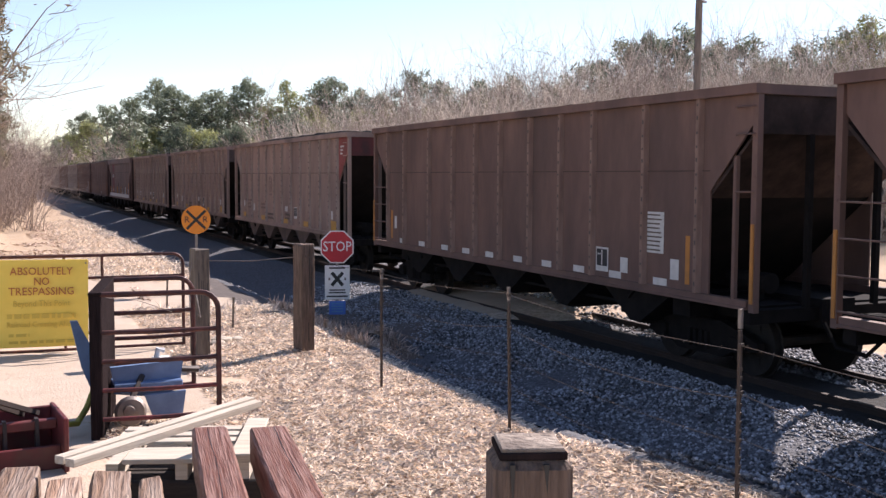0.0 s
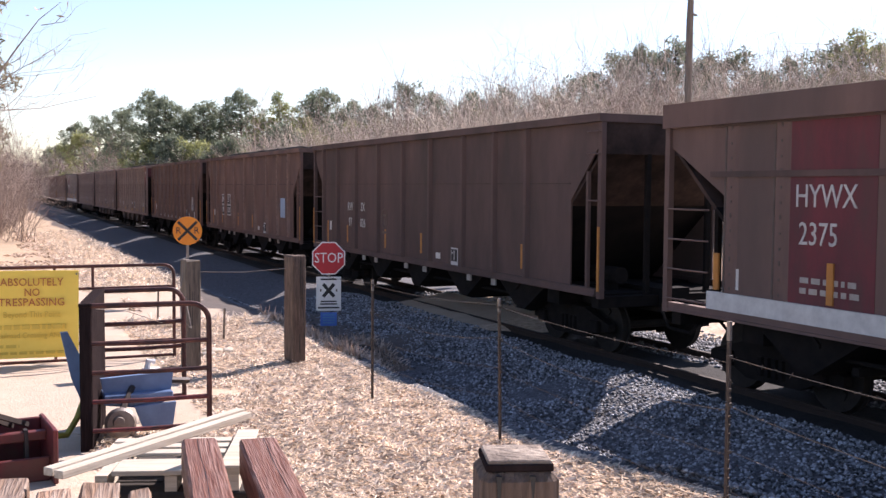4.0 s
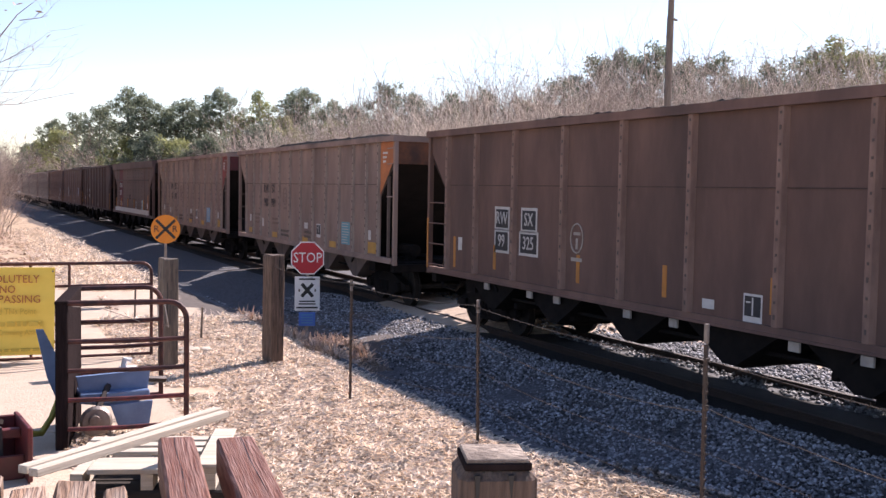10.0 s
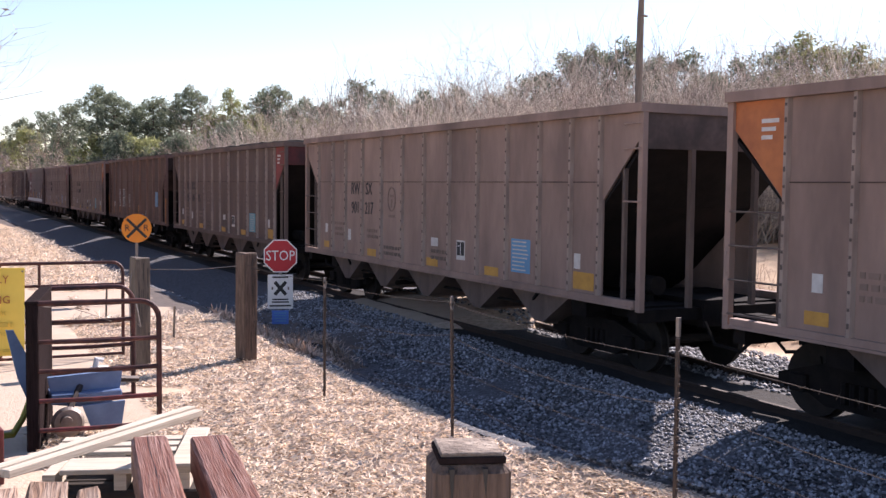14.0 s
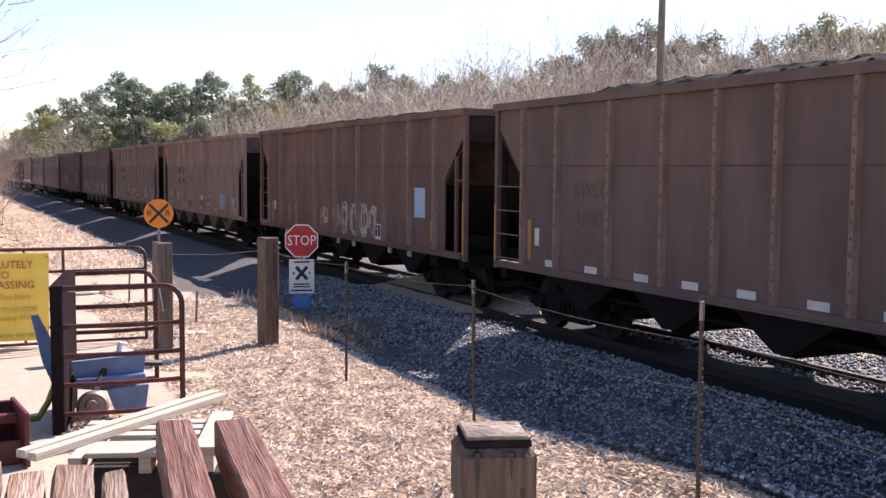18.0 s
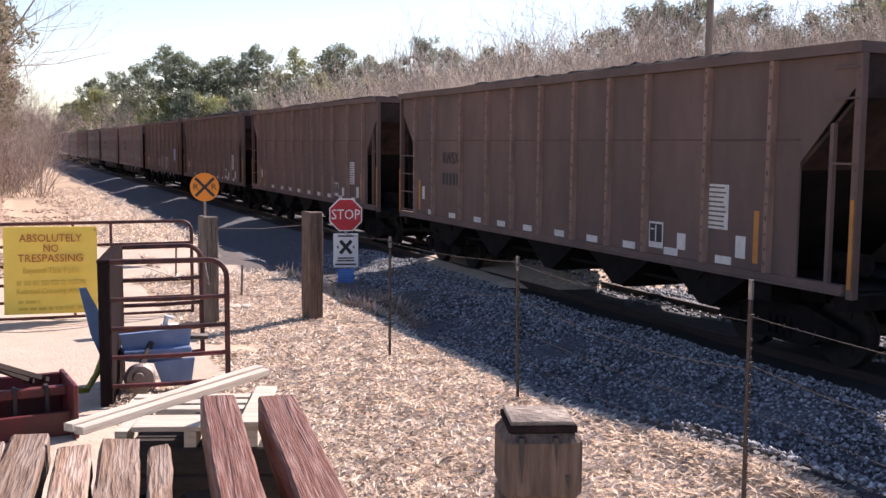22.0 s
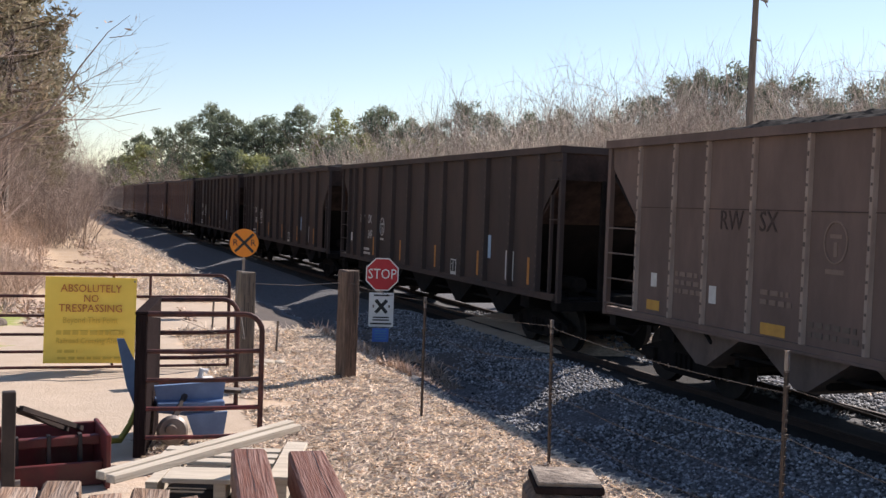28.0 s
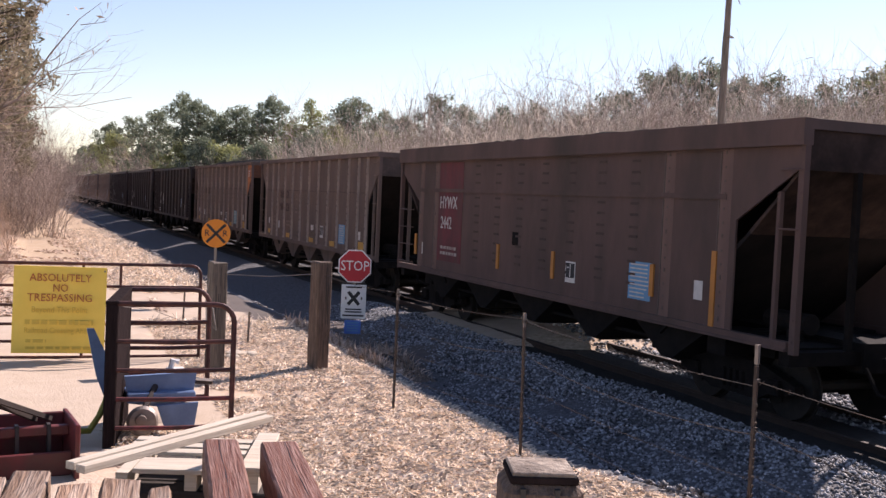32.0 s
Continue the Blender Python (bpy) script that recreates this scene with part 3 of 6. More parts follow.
def end_platform(mt):
    """End sill with the grated step over it; the added inner deck blocks sun."""
    bm = box(B(), -1.5, 1.5, -0.35, -0.15, 0.86, 1.04)
    box(bm, -1.46, 1.46, -2.5, -0.36, 1.036, 1.07)
    return mesh("end_platform", bm, mt)


def bolster(mt):
    bm = box(B(), -1.40, 1.40, -1.95, -1.55, 0.78, 1.12)
    box(bm, -0.9, 0.9, -2.6, -1.1, 0.80, 1.0)
    return mesh("bolster", bm, mt)


def air_tank(mt):
    bm = tube(B(), [(0.75, -0.6, 1.34), (0.75, -1.4, 1.34)], 0.15, 10)
    box(bm, 0.64, 0.86, -0.95, -0.85, 1.06, 1.3)
    return mesh("brake_tank", bm, mt)


def door_gear(L, mt):
    """The deep beam that hangs under the hopper floor."""
    bm = B()
    box(bm, -0.30, 0.30, -L + 3.1, -3.1, 0.56, 0.76, 0.03)
    return mesh("door_gear", bm, mt)


def door_rod(L, mt):
    return mesh("door_rod", tube(B(), [(0, -3.2, 0.78), (0, -L + 3.2, 0.78)], 0.03, 6), mt)


def cross_beam(mt):
    return mesh("cross_beam", box(B(), -1.3, 1.3, -0.05, 0.05, 0.62, 0.72), mt)


def coupler(mt):
    bm = B()
    box(bm, -0.09, 0.09, 0, 0.62, 0.78, 0.98, 0.02)
    box(bm, -0.2, 0.16, 0.52, 0.86, 0.72, 1.02, 0.05)
    tube(bm, [(0.4, 0.05, 0.85), (0.42, 0.3, 0.55), (0.3, 0.7, 0.5), (0.2, 0.84, 0.7)], 0.03, 6)
    return mesh("coupler", bm, mt)


def coal_heap(L, seed):
    rnd = random.Random(seed)
    nx, ny = (16, 240) if seed > -4 else (8, 50)
    a, b = rnd.uniform(0.9, 2.2), rnd.uniform(0.9, 2.2)
    hmax = rnd.uniform(0.06, 0.24)
    verts, faces = [], []
    for j in range(ny + 1):
        y = -0.12 - (L - 0.24) * j / ny
        end = min(sstep(0, a + 1.5, -y - 0.1), sstep(0, b + 1.5, L + y - 0.1))
        for i in range(nx + 1):
            x = -1.44 + 2.88 * i / nx
            c = 1 - (x / 1.5) ** 4
            verts.append((x, y, TOP - 0.22 + (0.18 + hmax) * c * end + 0.05 * noise.noise((x * 3, y * 3, seed)) * c + 0.09 * abs(noise.noise((x * 11, y * 11, seed))) * c))
    n = nx + 1
    for j in range(ny):
        for i in range(nx):
            faces.append((j * n + i, (j + 1) * n + i, (j + 1) * n + i + 1, j * n + i + 1))
    return poly_mesh("coal_load", verts, faces, M["coal"])


def side_m(y, z, off=W2 + 0.006):
    return Matrix(((0, 0, -1, -off), (-1, 0, 0, y), (0, 1, 0, z), (0, 0, 0, 1)))


def plate(parent, name, y, z, w, h, material, label="", off=0.004):
    bm = B()
    box(bm, -W2 - off, -W2 + 0.001, y - w / 2, y + w / 2, z - h / 2, z + h / 2)
    return part(name, bm, material, parent, label)


def lined_placard(parent, y, z, w, h, material, ink, label):
    p = plate(parent, "placard", y, z, w, h, material, label)
    bm = B()
    rnd = random.Random(int(y * 100))
    k = int(h / 0.065)
    for i in range(k):
        zz = z + h / 2 - (i + 0.7) * h / (k + 0.4)
        box(bm, -W2 - 0.008, -W2 - 0.003, y - w * 0.42 * rnd.uniform(0.5, 1), y + w * 0.42, zz - 0.012, zz + 0.012)
    tagged(part("small_print", bm, ink, p, "faint lines of small print"), kind="stuff")
    return p


def framed_box(parent, y, z, s=0.34):
    p = plate(parent, "data_panel", y, z, s, s * 1.1, M["white"], "small black panel framed in white")
    bm = B()
    box(bm, -W2 - 0.009, -W2 - 0.003, y - s * 0.42, y + s * 0.42, z - s * 0.30, z + s * 0.46)
    part("panel_face", bm, M["letter_k"], p)
    bm = B()
    box(bm, -W2 - 0.013, -W2 - 0.008, y - s * 0.05, y + s * 0.02, z - s * 0.26, z + s * 0.42)
    box(bm, -W2 - 0.013, -W2 - 0.008, y + s * 0.1, y + s * 0.35, z + s * 0.2, z + s * 0.26)
    part("panel_mark", bm, M["white"], p)


def ring_mark(parent, y, z, r, material):
    bm = B()
    pts = [(-W2 - 0.004, y + r * 0.75 * math.sin(a), z + r * math.cos(a)) for a in [i * math.pi / 10 for i in range(21)]]
    tube(bm, pts, 0.014, 4)
    box(bm, -W2 - 0.006, -W2, y - 0.1, y + 0.1, z + 0.05, z + 0.1)
    box(bm, -W2 - 0.006, -W2, y - 0.03, y + 0.03, z - 0.18, z)
    box(bm, -W2 - 0.006, -W2, y - 0.16, y + 0.16, z - r - 0.14, z - r - 0.08)
    part("round_stencil", bm, material, parent, "faint round stencilled mark")


def small_print(parent, y, z, w, rows, material, seed=0):
    rnd = random.Random(seed)
    bm = B()
    for i in range(rows):
        x = y + w / 2
        while x > y - w / 2:
            d = rnd.uniform(0.05, 0.16)
            box(bm, -W2 - 0.011, -W2, x - d, x, z - i * 0.13, z - i * 0.13 + 0.07)
            x -= d + 0.05
    tagged(part("small_stencil", bm, material, parent, "small faded stencil lines"), kind="stuff")


def corner_flash(parent, L, mt, near=True, ink=True):
    """The painted upper corner beside the end slope."""
    bm = B()
    a, d = (-L, 1) if near else (0.0, -1)
    ys = [(a + 0.98 * d, 2.66), (a + 0.06 * d, 3.60), (a + 0.06 * d, TOP - 0.132), (a + 0.98 * d, TOP - 0.132)]
    prism(bm, ys, -W2 - 0.004, -W2 + 0.001, "x")
    p = part("corner_flash", bm, mt, parent, "painted triangular corner panel")
    if ink:
        bm = B()
        for i in range(3):
            box(bm, -W2 - 0.009, -W2 - 0.003, a + 0.7 * d - 0.14 + 0.05 * i, a + 0.7 * d + 0.14, 3.62 - i * 0.1, 3.67 - i * 0.1)
        tagged(part("small_print", bm, M["white"], p), kind="stuff")


def coal_car(kind, L, label, seed):
    """kind: hopper, plain, wide, dark or smooth. y = 0 is the leading corner, z = 0 the rail."""
    paint = {"hopper": "tan", "plain": "brown", "wide": "brown", "dark": "black", "smooth": "smooth"}[kind]
    if seed in (11, 13, 12):
        paint = "dusky"
    if seed in (19, 2, 20):
        paint = "maroon"
    if seed in (7, 17, 18):
        paint = "umber"
    mt = M[paint]
    ribm = M["rib"] if kind == "hopper" else mt
    car = thing("coal_hopper_car", label, "train car", group="coal cars of the train")
    k = (kind, round(L, 1), paint)
    body = part("side_sheet", once(("side",) + k, lambda: side_sheet(L, mt, -1, *((1.32, 2.70, 3.45) if kind == "smooth" else ()))), None, car)
    part("side_sheet", once(("farside",) + k, lambda: side_sheet(L, mt, 1, *((1.32, 2.70, 3.45) if kind == "smooth" else ()))), None, car)
    for a, turn in ((0.0, 0), (-L, 180)):
        part("slope_sheet", once(("slope", kind == "hopper"), lambda: upper_slope(M["soot"] if kind == "hopper" else M["sootbrown"])), None, car, "coal-stained sloping end sheet, recess shade painted in on some", at=pose(0, a, 0, 0, 0, turn))
        # lower sheet coloured darker than the upper, painting the shade of the recess
        part("slope_sheet", once("lowslope", lambda: lower_slope(M["soot"])), None, car, "lower sloping end sheet, black with soot and painted recess shade", at=pose(0, a, 0, 0, 0, turn))
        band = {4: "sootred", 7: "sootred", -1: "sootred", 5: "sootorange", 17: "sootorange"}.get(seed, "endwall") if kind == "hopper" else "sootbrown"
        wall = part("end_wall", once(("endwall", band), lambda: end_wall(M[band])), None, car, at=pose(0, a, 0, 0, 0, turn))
        if band in ("sootred", "sootorange") and turn:
            bm = B()
            for i in range(3):
                box(bm, 0.20 + 0.1 * (i == 2), 0.56, -0.034, -0.03, 3.84 - i * 0.10, 3.89 - i * 0.10)
            tagged(part("small_print", bm, M["letter_w"], wall, "short white lines of print"), kind="stuff")
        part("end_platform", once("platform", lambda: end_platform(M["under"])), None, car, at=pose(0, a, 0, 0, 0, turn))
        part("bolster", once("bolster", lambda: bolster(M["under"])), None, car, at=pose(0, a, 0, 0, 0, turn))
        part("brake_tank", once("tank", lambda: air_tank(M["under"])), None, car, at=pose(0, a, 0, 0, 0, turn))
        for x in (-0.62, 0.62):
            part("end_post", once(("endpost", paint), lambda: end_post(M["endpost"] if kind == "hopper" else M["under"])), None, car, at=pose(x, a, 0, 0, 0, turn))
    if kind in ("hopper", "plain", "wide"):
        part("panel_seam", once(("seam",) + k, lambda: panel_seam(L, M["weld"])), None, body)
    part("top_chord", once(("top",) + k, lambda: top_chord(L, mt, 0.34 if kind == "smooth" else 0.13)), None, car)
    for s in (-1, 1):
        part("side_sill", once(("sill", s) + k, lambda: sill_bar(L, mt, s)), None, car)
    rm = once(("rib",) + k[2:] + (kind,), lambda: rib_mesh(M["brown_rib_lit"] if paint in ("brown", "dusky") else ribm, {"wide": 0.13, "hopper": 0.07}.get(kind, 0.10), {"dark": 0.10, "hopper": 0.06}.get(kind, 0.075)))
    if kind == "smooth":
        rm = once("band", lambda: rib_mesh(M["smooth"], 0.2, 0.02))
    for y in RIBS[kind]:
        if y > -L + 0.3:
            part("rib", rm, None, car, at=pose(0, y, 0))
            part("rib", rm, None, car, at=pose(0, y, 0, 0, 0, 180))
    cp = once(("corner",) + k[2:], lambda: corner_post(mt))
    ld = once(("stile", paint), lambda: stile(ribm if kind != "hopper" else M["endpost"]))
    rg, rs = once(("rung", paint), lambda: rung(M["endpost"] if kind == "hopper" else mt)), once(("grab", paint), lambda: rung(mt, 0.40))
    for y in (-0.06, -L + 0.06):
        part("corner_post", cp, None, car, at=pose(0, y, 0))
    if kind in ("plain", "wide"):
        tape = once("tape", lambda: mesh("reflector_tape", box(B(), -W2 - 0.066, -W2 - 0.049, -0.028, 0.028, 1.15, 2.2), M["amber"]))
        for y in (-0.06, -L + 0.06):
            part("reflector_tape", tape, None, car, "worn orange reflector tape", at=pose(0, y, 0))
    for i in range(4):
        part("rung", rg, None, car, at=pose(0, -0.09, SILL + 0.16 + i * 0.43))
    lad = part("ladder", ld, None, car, at=pose(0, -L + 0.46, 0))
    for z in (2.62, 3.38, 3.74):
        part("rung", rs, None, lad, at=pose(0, -0.02, z))
    # bays take darker materials than the body, painting the shade below the sill
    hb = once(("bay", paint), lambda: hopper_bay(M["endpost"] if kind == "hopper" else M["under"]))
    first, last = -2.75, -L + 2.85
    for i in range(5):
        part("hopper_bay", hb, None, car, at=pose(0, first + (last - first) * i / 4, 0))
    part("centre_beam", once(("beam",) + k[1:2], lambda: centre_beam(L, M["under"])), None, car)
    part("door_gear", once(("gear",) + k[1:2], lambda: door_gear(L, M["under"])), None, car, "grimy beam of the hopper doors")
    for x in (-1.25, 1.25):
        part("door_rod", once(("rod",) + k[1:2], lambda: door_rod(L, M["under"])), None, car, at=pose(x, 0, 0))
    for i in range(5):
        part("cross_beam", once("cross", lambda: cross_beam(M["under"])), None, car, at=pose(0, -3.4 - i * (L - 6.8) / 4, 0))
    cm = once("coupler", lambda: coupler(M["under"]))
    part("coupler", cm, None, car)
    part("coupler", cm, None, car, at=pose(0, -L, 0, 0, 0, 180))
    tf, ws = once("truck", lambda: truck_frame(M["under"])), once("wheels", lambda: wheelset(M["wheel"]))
    wheels = []
    for y in (-1.75, -L + 1.75):
        t = part("truck", tf, None, car, "four-wheeled freight truck with cast side frames", at=pose(0, y, 0))
        for e in (-0.88, 0.88):
            wheels.append(part("wheelset", ws, None, t, "steel wheels on their axle", at=pose(0, e, 0.455)))
    part("coal_load", coal_heap(L, seed), None, car, "heap of black coal")
    return car, wheels


M["smooth"] = mat("dusty_maroon_car_paint", (0.165, 0.100, 0.083), (0.115, 0.070, 0.060), 0.75, scale=1.1, stretch=(1, 1, 0.35), bump=0.12, bscale=9, c3=(0.085, 0.062, 0.055), s3=0.45)
M["weld"] = mat("sooty_weld_steel", (0.075, 0.048, 0.042), (0.05, 0.034, 0.03), 0.85, scale=4)
M["endwall"] = mat("sooty_tan_end_steel", (0.16, 0.11, 0.092), (0.085, 0.06, 0.052), 0.85, scale=1.6, c3=(0.05, 0.038, 0.034), s3=0.8)
M["endpost"] = mat("grimy_end_post_steel", (0.165, 0.118, 0.098), (0.085, 0.062, 0.053), 0.85, scale=2.0, stretch=(1, 1, 0.4))
M["umber"] = mat("dark_dusty_tan_car_paint", (0.165, 0.110, 0.092), (0.115, 0.078, 0.066), 0.75, scale=1.3, stretch=(1, 1, 0.35), bump=0.12, bscale=9, c3=(0.085, 0.059, 0.051), s3=0.5)
M["dusky"] = mat("sooty_tan_car_paint", (0.158, 0.102, 0.085), (0.106, 0.068, 0.058), 0.75, scale=1.2, stretch=(1, 1, 0.35), bump=0.12, bscale=9, c3=(0.075, 0.055, 0.05), s3=0.45)

STARTS = {-3: 220.74, -2: 204.97, -1: 189.31, 0: 173.05, 1: 157.32, 2: 141.53, 3: 124.38, 4: 108.58, 5: 92.68, 6: 76.62, 7: 60.85, 8: 44.93, 9: 29.01, 10: 12.82,
          11: -2.79, 12: -18.78, 13: -34.80, 14: -51.07, 15: -68.21, 16: -85.94, 17: -102.91, 18: -118.88, 19: -134.80, 20: -150.75, 21: -166.7}
for k in range(4, 25):
    STARTS[-k] = STARTS[-k + 1] + 15.9


def run(t):
    """How far the train has gone along the track."""
    u = (t - 16) / 16
    return 9.607 * (t - 16) + 5.513 * u * u


KINDS = {0: "plain", 1: "wide", 2: "wide", 3: "smooth", 4: "hopper", 5: "hopper", 6: "wide", 7: "hopper", 8: "hopper", 9: "hopper", 10: "wide", 11: "plain", 12: "plain",
         13: "plain", 14: "dark", 15: "dark", 16: "dark", 17: "hopper", 18: "hopper", 19: "smooth", 20: "plain", 21: "plain", -1: "hopper", -2: "hopper", -3: "hopper", -4: "smooth",
         -5: "wide", -6: "plain", -7: "hopper"}
SAYS = {0: "dusty brown steel coal hopper with white reflectors along its sill", 1: "rust-brown coal hopper with white-boxed lettering and orange stripes",
        2: "sooty maroon coal hopper with white lettering on black", 3: "smooth-sided brown coal hopper with crimson panel and white sill stripe",
        4: "dusty tan ribbed coal hopper with a red corner panel", 5: "dusty tan ribbed coal hopper with an orange corner panel",
        6: "rust-brown coal hopper with white-boxed lettering and amber stripes", 7: "dusty tan ribbed coal hopper with red end panel",
        8: "dusty tan ribbed coal hopper with dark blue-black lettering", 9: "dusty tan ribbed coal hopper with orange leading corner",
        10: "rust-brown coal hopper with pale scrawled spray paint", 11: "sooty tan coal hopper with faded stencilled lettering",
        12: "sooty tan coal hopper with a white placard", 13: "sooty tan coal hopper with faded dark lettering",
        14: "black coal hopper with white lettering, heaped with coal", 15: "black coal hopper with white lettering and amber stripes",
        16: "black coal hopper with a pale blue placard ahead of it", 17: "dusty tan ribbed coal hopper with orange trailing corner",
        18: "dusty tan ribbed coal hopper with faint dark lettering", 19: "smooth-sided maroon coal hopper with crimson lettered panel", 20: "sooty dark coal hopper with orange corner stripes"}


def mark_tan(car, L, a, b, c, d, ink, flash=None, place=None, near=True, shift=0.0, tail=""):
    z1, z2 = 2.73, 2.28
    for words, y, z in ((a, -3.42, z1), (b, -4.22, z1), (c, -3.42, z2), (d, -4.24, z2), (tail, -5.12, z2)):
        if words:
            writing(car, words, 0.40, ink, side_m(y + shift, z), width=0.82)
    for y, z, w in ((-1.5, 1.33, 0.36), (-4.4, 1.29, 0.5), (-7.5, 1.29, 0.5), (-9.9, 1.29, 0.5), (-12.78, 1.36, 0.55)):
        plate(car, "yellow_patch", y, z, w, 0.16 if w < 0.55 else 0.27, M["yellow"], "faded yellow reflector patch")
    plate(car, "paper_tag", -3.05, 1.64, 0.17, 0.26, M["white"], "small white paper tag")
    plate(car, "paper_tag", -1.5, 1.74, 0.16, 0.22, M["white"])
    plate(car, "paper_tag", -7.6, 1.70, 0.30, 0.17, M["white"])
    plate(car, "paper_tag", -12.6, 1.66, 0.17, 0.24, M["white"])
    framed_box(car, -8.72, 1.60)
    if place:
        lined_placard(car, -10.9, 1.63, 0.62, 0.58, place, M["letter_w"], "blue placard with pale lines of print")
    ring_mark(car, -5.5, 2.52, 0.26, M["ghost"])
    small_print(car, -2.4, 1.85, 0.6, 3, M["ghost"], 1)
    small_print(car, -4.4, 1.75, 0.55, 2, M["ghost"], 2)
    small_print(car, -5.5, 1.42, 0.8, 2, M["faint"], 3)
    small_print(car, -7.8, 1.48, 0.7, 2, M["faint"], 4)
    if flash:
        corner_flash(car, L, flash, near)


def mark_wide(car, L, a, b, c, d, boxed=True, paper=None):
    for words, y, z in ((a, -3.22, 2.29), (b, -4.20, 2.29), (c, -3.22, 1.87), (d, -4.20, 1.87)):
        if boxed:
            plate(car, "letter_box", y, z, 0.66 if len(words) > 2 else 0.56, 0.44, M["letter_w"], "white-edged dark lettering box", 0.004)
            plate(car, "letter_ground", y, z, 0.56 if len(words) > 2 else 0.46, 0.34, M["letter_k"], "", 0.009)
        writing(car, words, 0.33, M["letter_w"], side_m(y, z, W2 + 0.014), width=0.8)
    for y in (-1.25, -2.95, -5.8, -8.05, -10.2, -12.8):
        plate(car, "amber_stripe", y, 1.55, 0.10, 0.62 if y > -1.5 else 0.46, M["amber"], "vertical amber reflector stripe")
    plate(car, "paper_tag", -1.5, 1.73, 0.16, 0.26, M["white"], "small white paper tag")
    plate(car, "paper_tag", -9.0, 1.33, 0.24, 0.13, M["white"])
    framed_box(car, -9.85, 1.36)
    if paper:
        lined_placard(car, -12.2, 2.12, 0.54, 0.64, paper, M["bluepaper"], "pale blue placard with faint print")
    for y in (-2.7, -4.3, -5.2, -7.2, -8.3, -10.6, -11.7):
        plate(car, "sill_tag", y, 0.98, 0.18, 0.12, M["chalk"], "grubby white reflector tag", 0.03)
    ring_mark(car, -5.75, 2.05, 0.24, M["chalk"] if boxed and not paper == M["bluepaper"] else M["faint"])


def mark_plain(car, L, words="", number="", ink="faint"):
    for i, y in enumerate((-1.9, -3.1, -4.4, -5.5, -6.6, -7.8, -8.9, -10.0, -11.1, -12.3)):
        plate(car, "white_patch", y, 1.25, 0.34, 0.11, M["white"], "grubby white reflector patch")
    lined_placard(car, -12.15, 1.98, 0.45, 0.62, M["white"], M["faint"], "white paper placard with grey print")
    framed_box(car, -10.72, 1.47, 0.36)
    plate(car, "paper_tag", -11.35, 1.42, 0.2, 0.24, M["white"], "small white paper tag")
    plate(car, "paper_tag", -12.65, 1.46, 0.2, 0.3, M["white"])
    plate(car, "paper_tag", -1.45, 1.68, 0.14, 0.3, M["white"])
    plate(car, "amber_stripe", -1.2, 1.62, 0.10, 0.7, M["amber"], "vertical amber reflector stripe")
    plate(car, "amber_stripe", -12.95, 1.62, 0.10, 0.7, M["amber"])
    if words:
        writing(car, words, 0.36, M[ink], side_m(-3.0, 2.5), width=0.85)
        writing(car, number, 0.36, M[ink], side_m(-3.0, 2.05), width=0.85)


def mark_dark(car, L, c, d):
    for words, y, z in (("RW", -2.30, 2.33), ("SX", -3.05, 2.33), (c, -2.25, 1.87), (d, -3.10, 1.87)):
        writing(car, words, 0.36, M["letter_w"], side_m(y, z), width=0.8)
    ring_mark(car, -4.25, 2.15, 0.25, M["letter_w"])
    for y in (-0.85, -3.45, -5.9, -8.6, -11.3, -13.9):
        plate(car, "amber_stripe", y, 1.55, 0.10, 0.55, M["amber"], "vertical amber reflector stripe")
    plate(car, "paper_tag", -1.15, 1.74, 0.17, 0.26, M["white"], "small white paper tag")
    framed_box(car, -9.85, 1.36)
    small_print(car, -2.6, 1.4, 0.9, 2, M["letter_w"], 5)
    plate(car, "placard", -11.8, 1.95, 0.42, 0.50, M["bluepaper"], "pale blue paper placard")
    plate(car, "placard", -13.0, 1.6, 0.40, 0.62, M["white"], "grubby white paper placard")


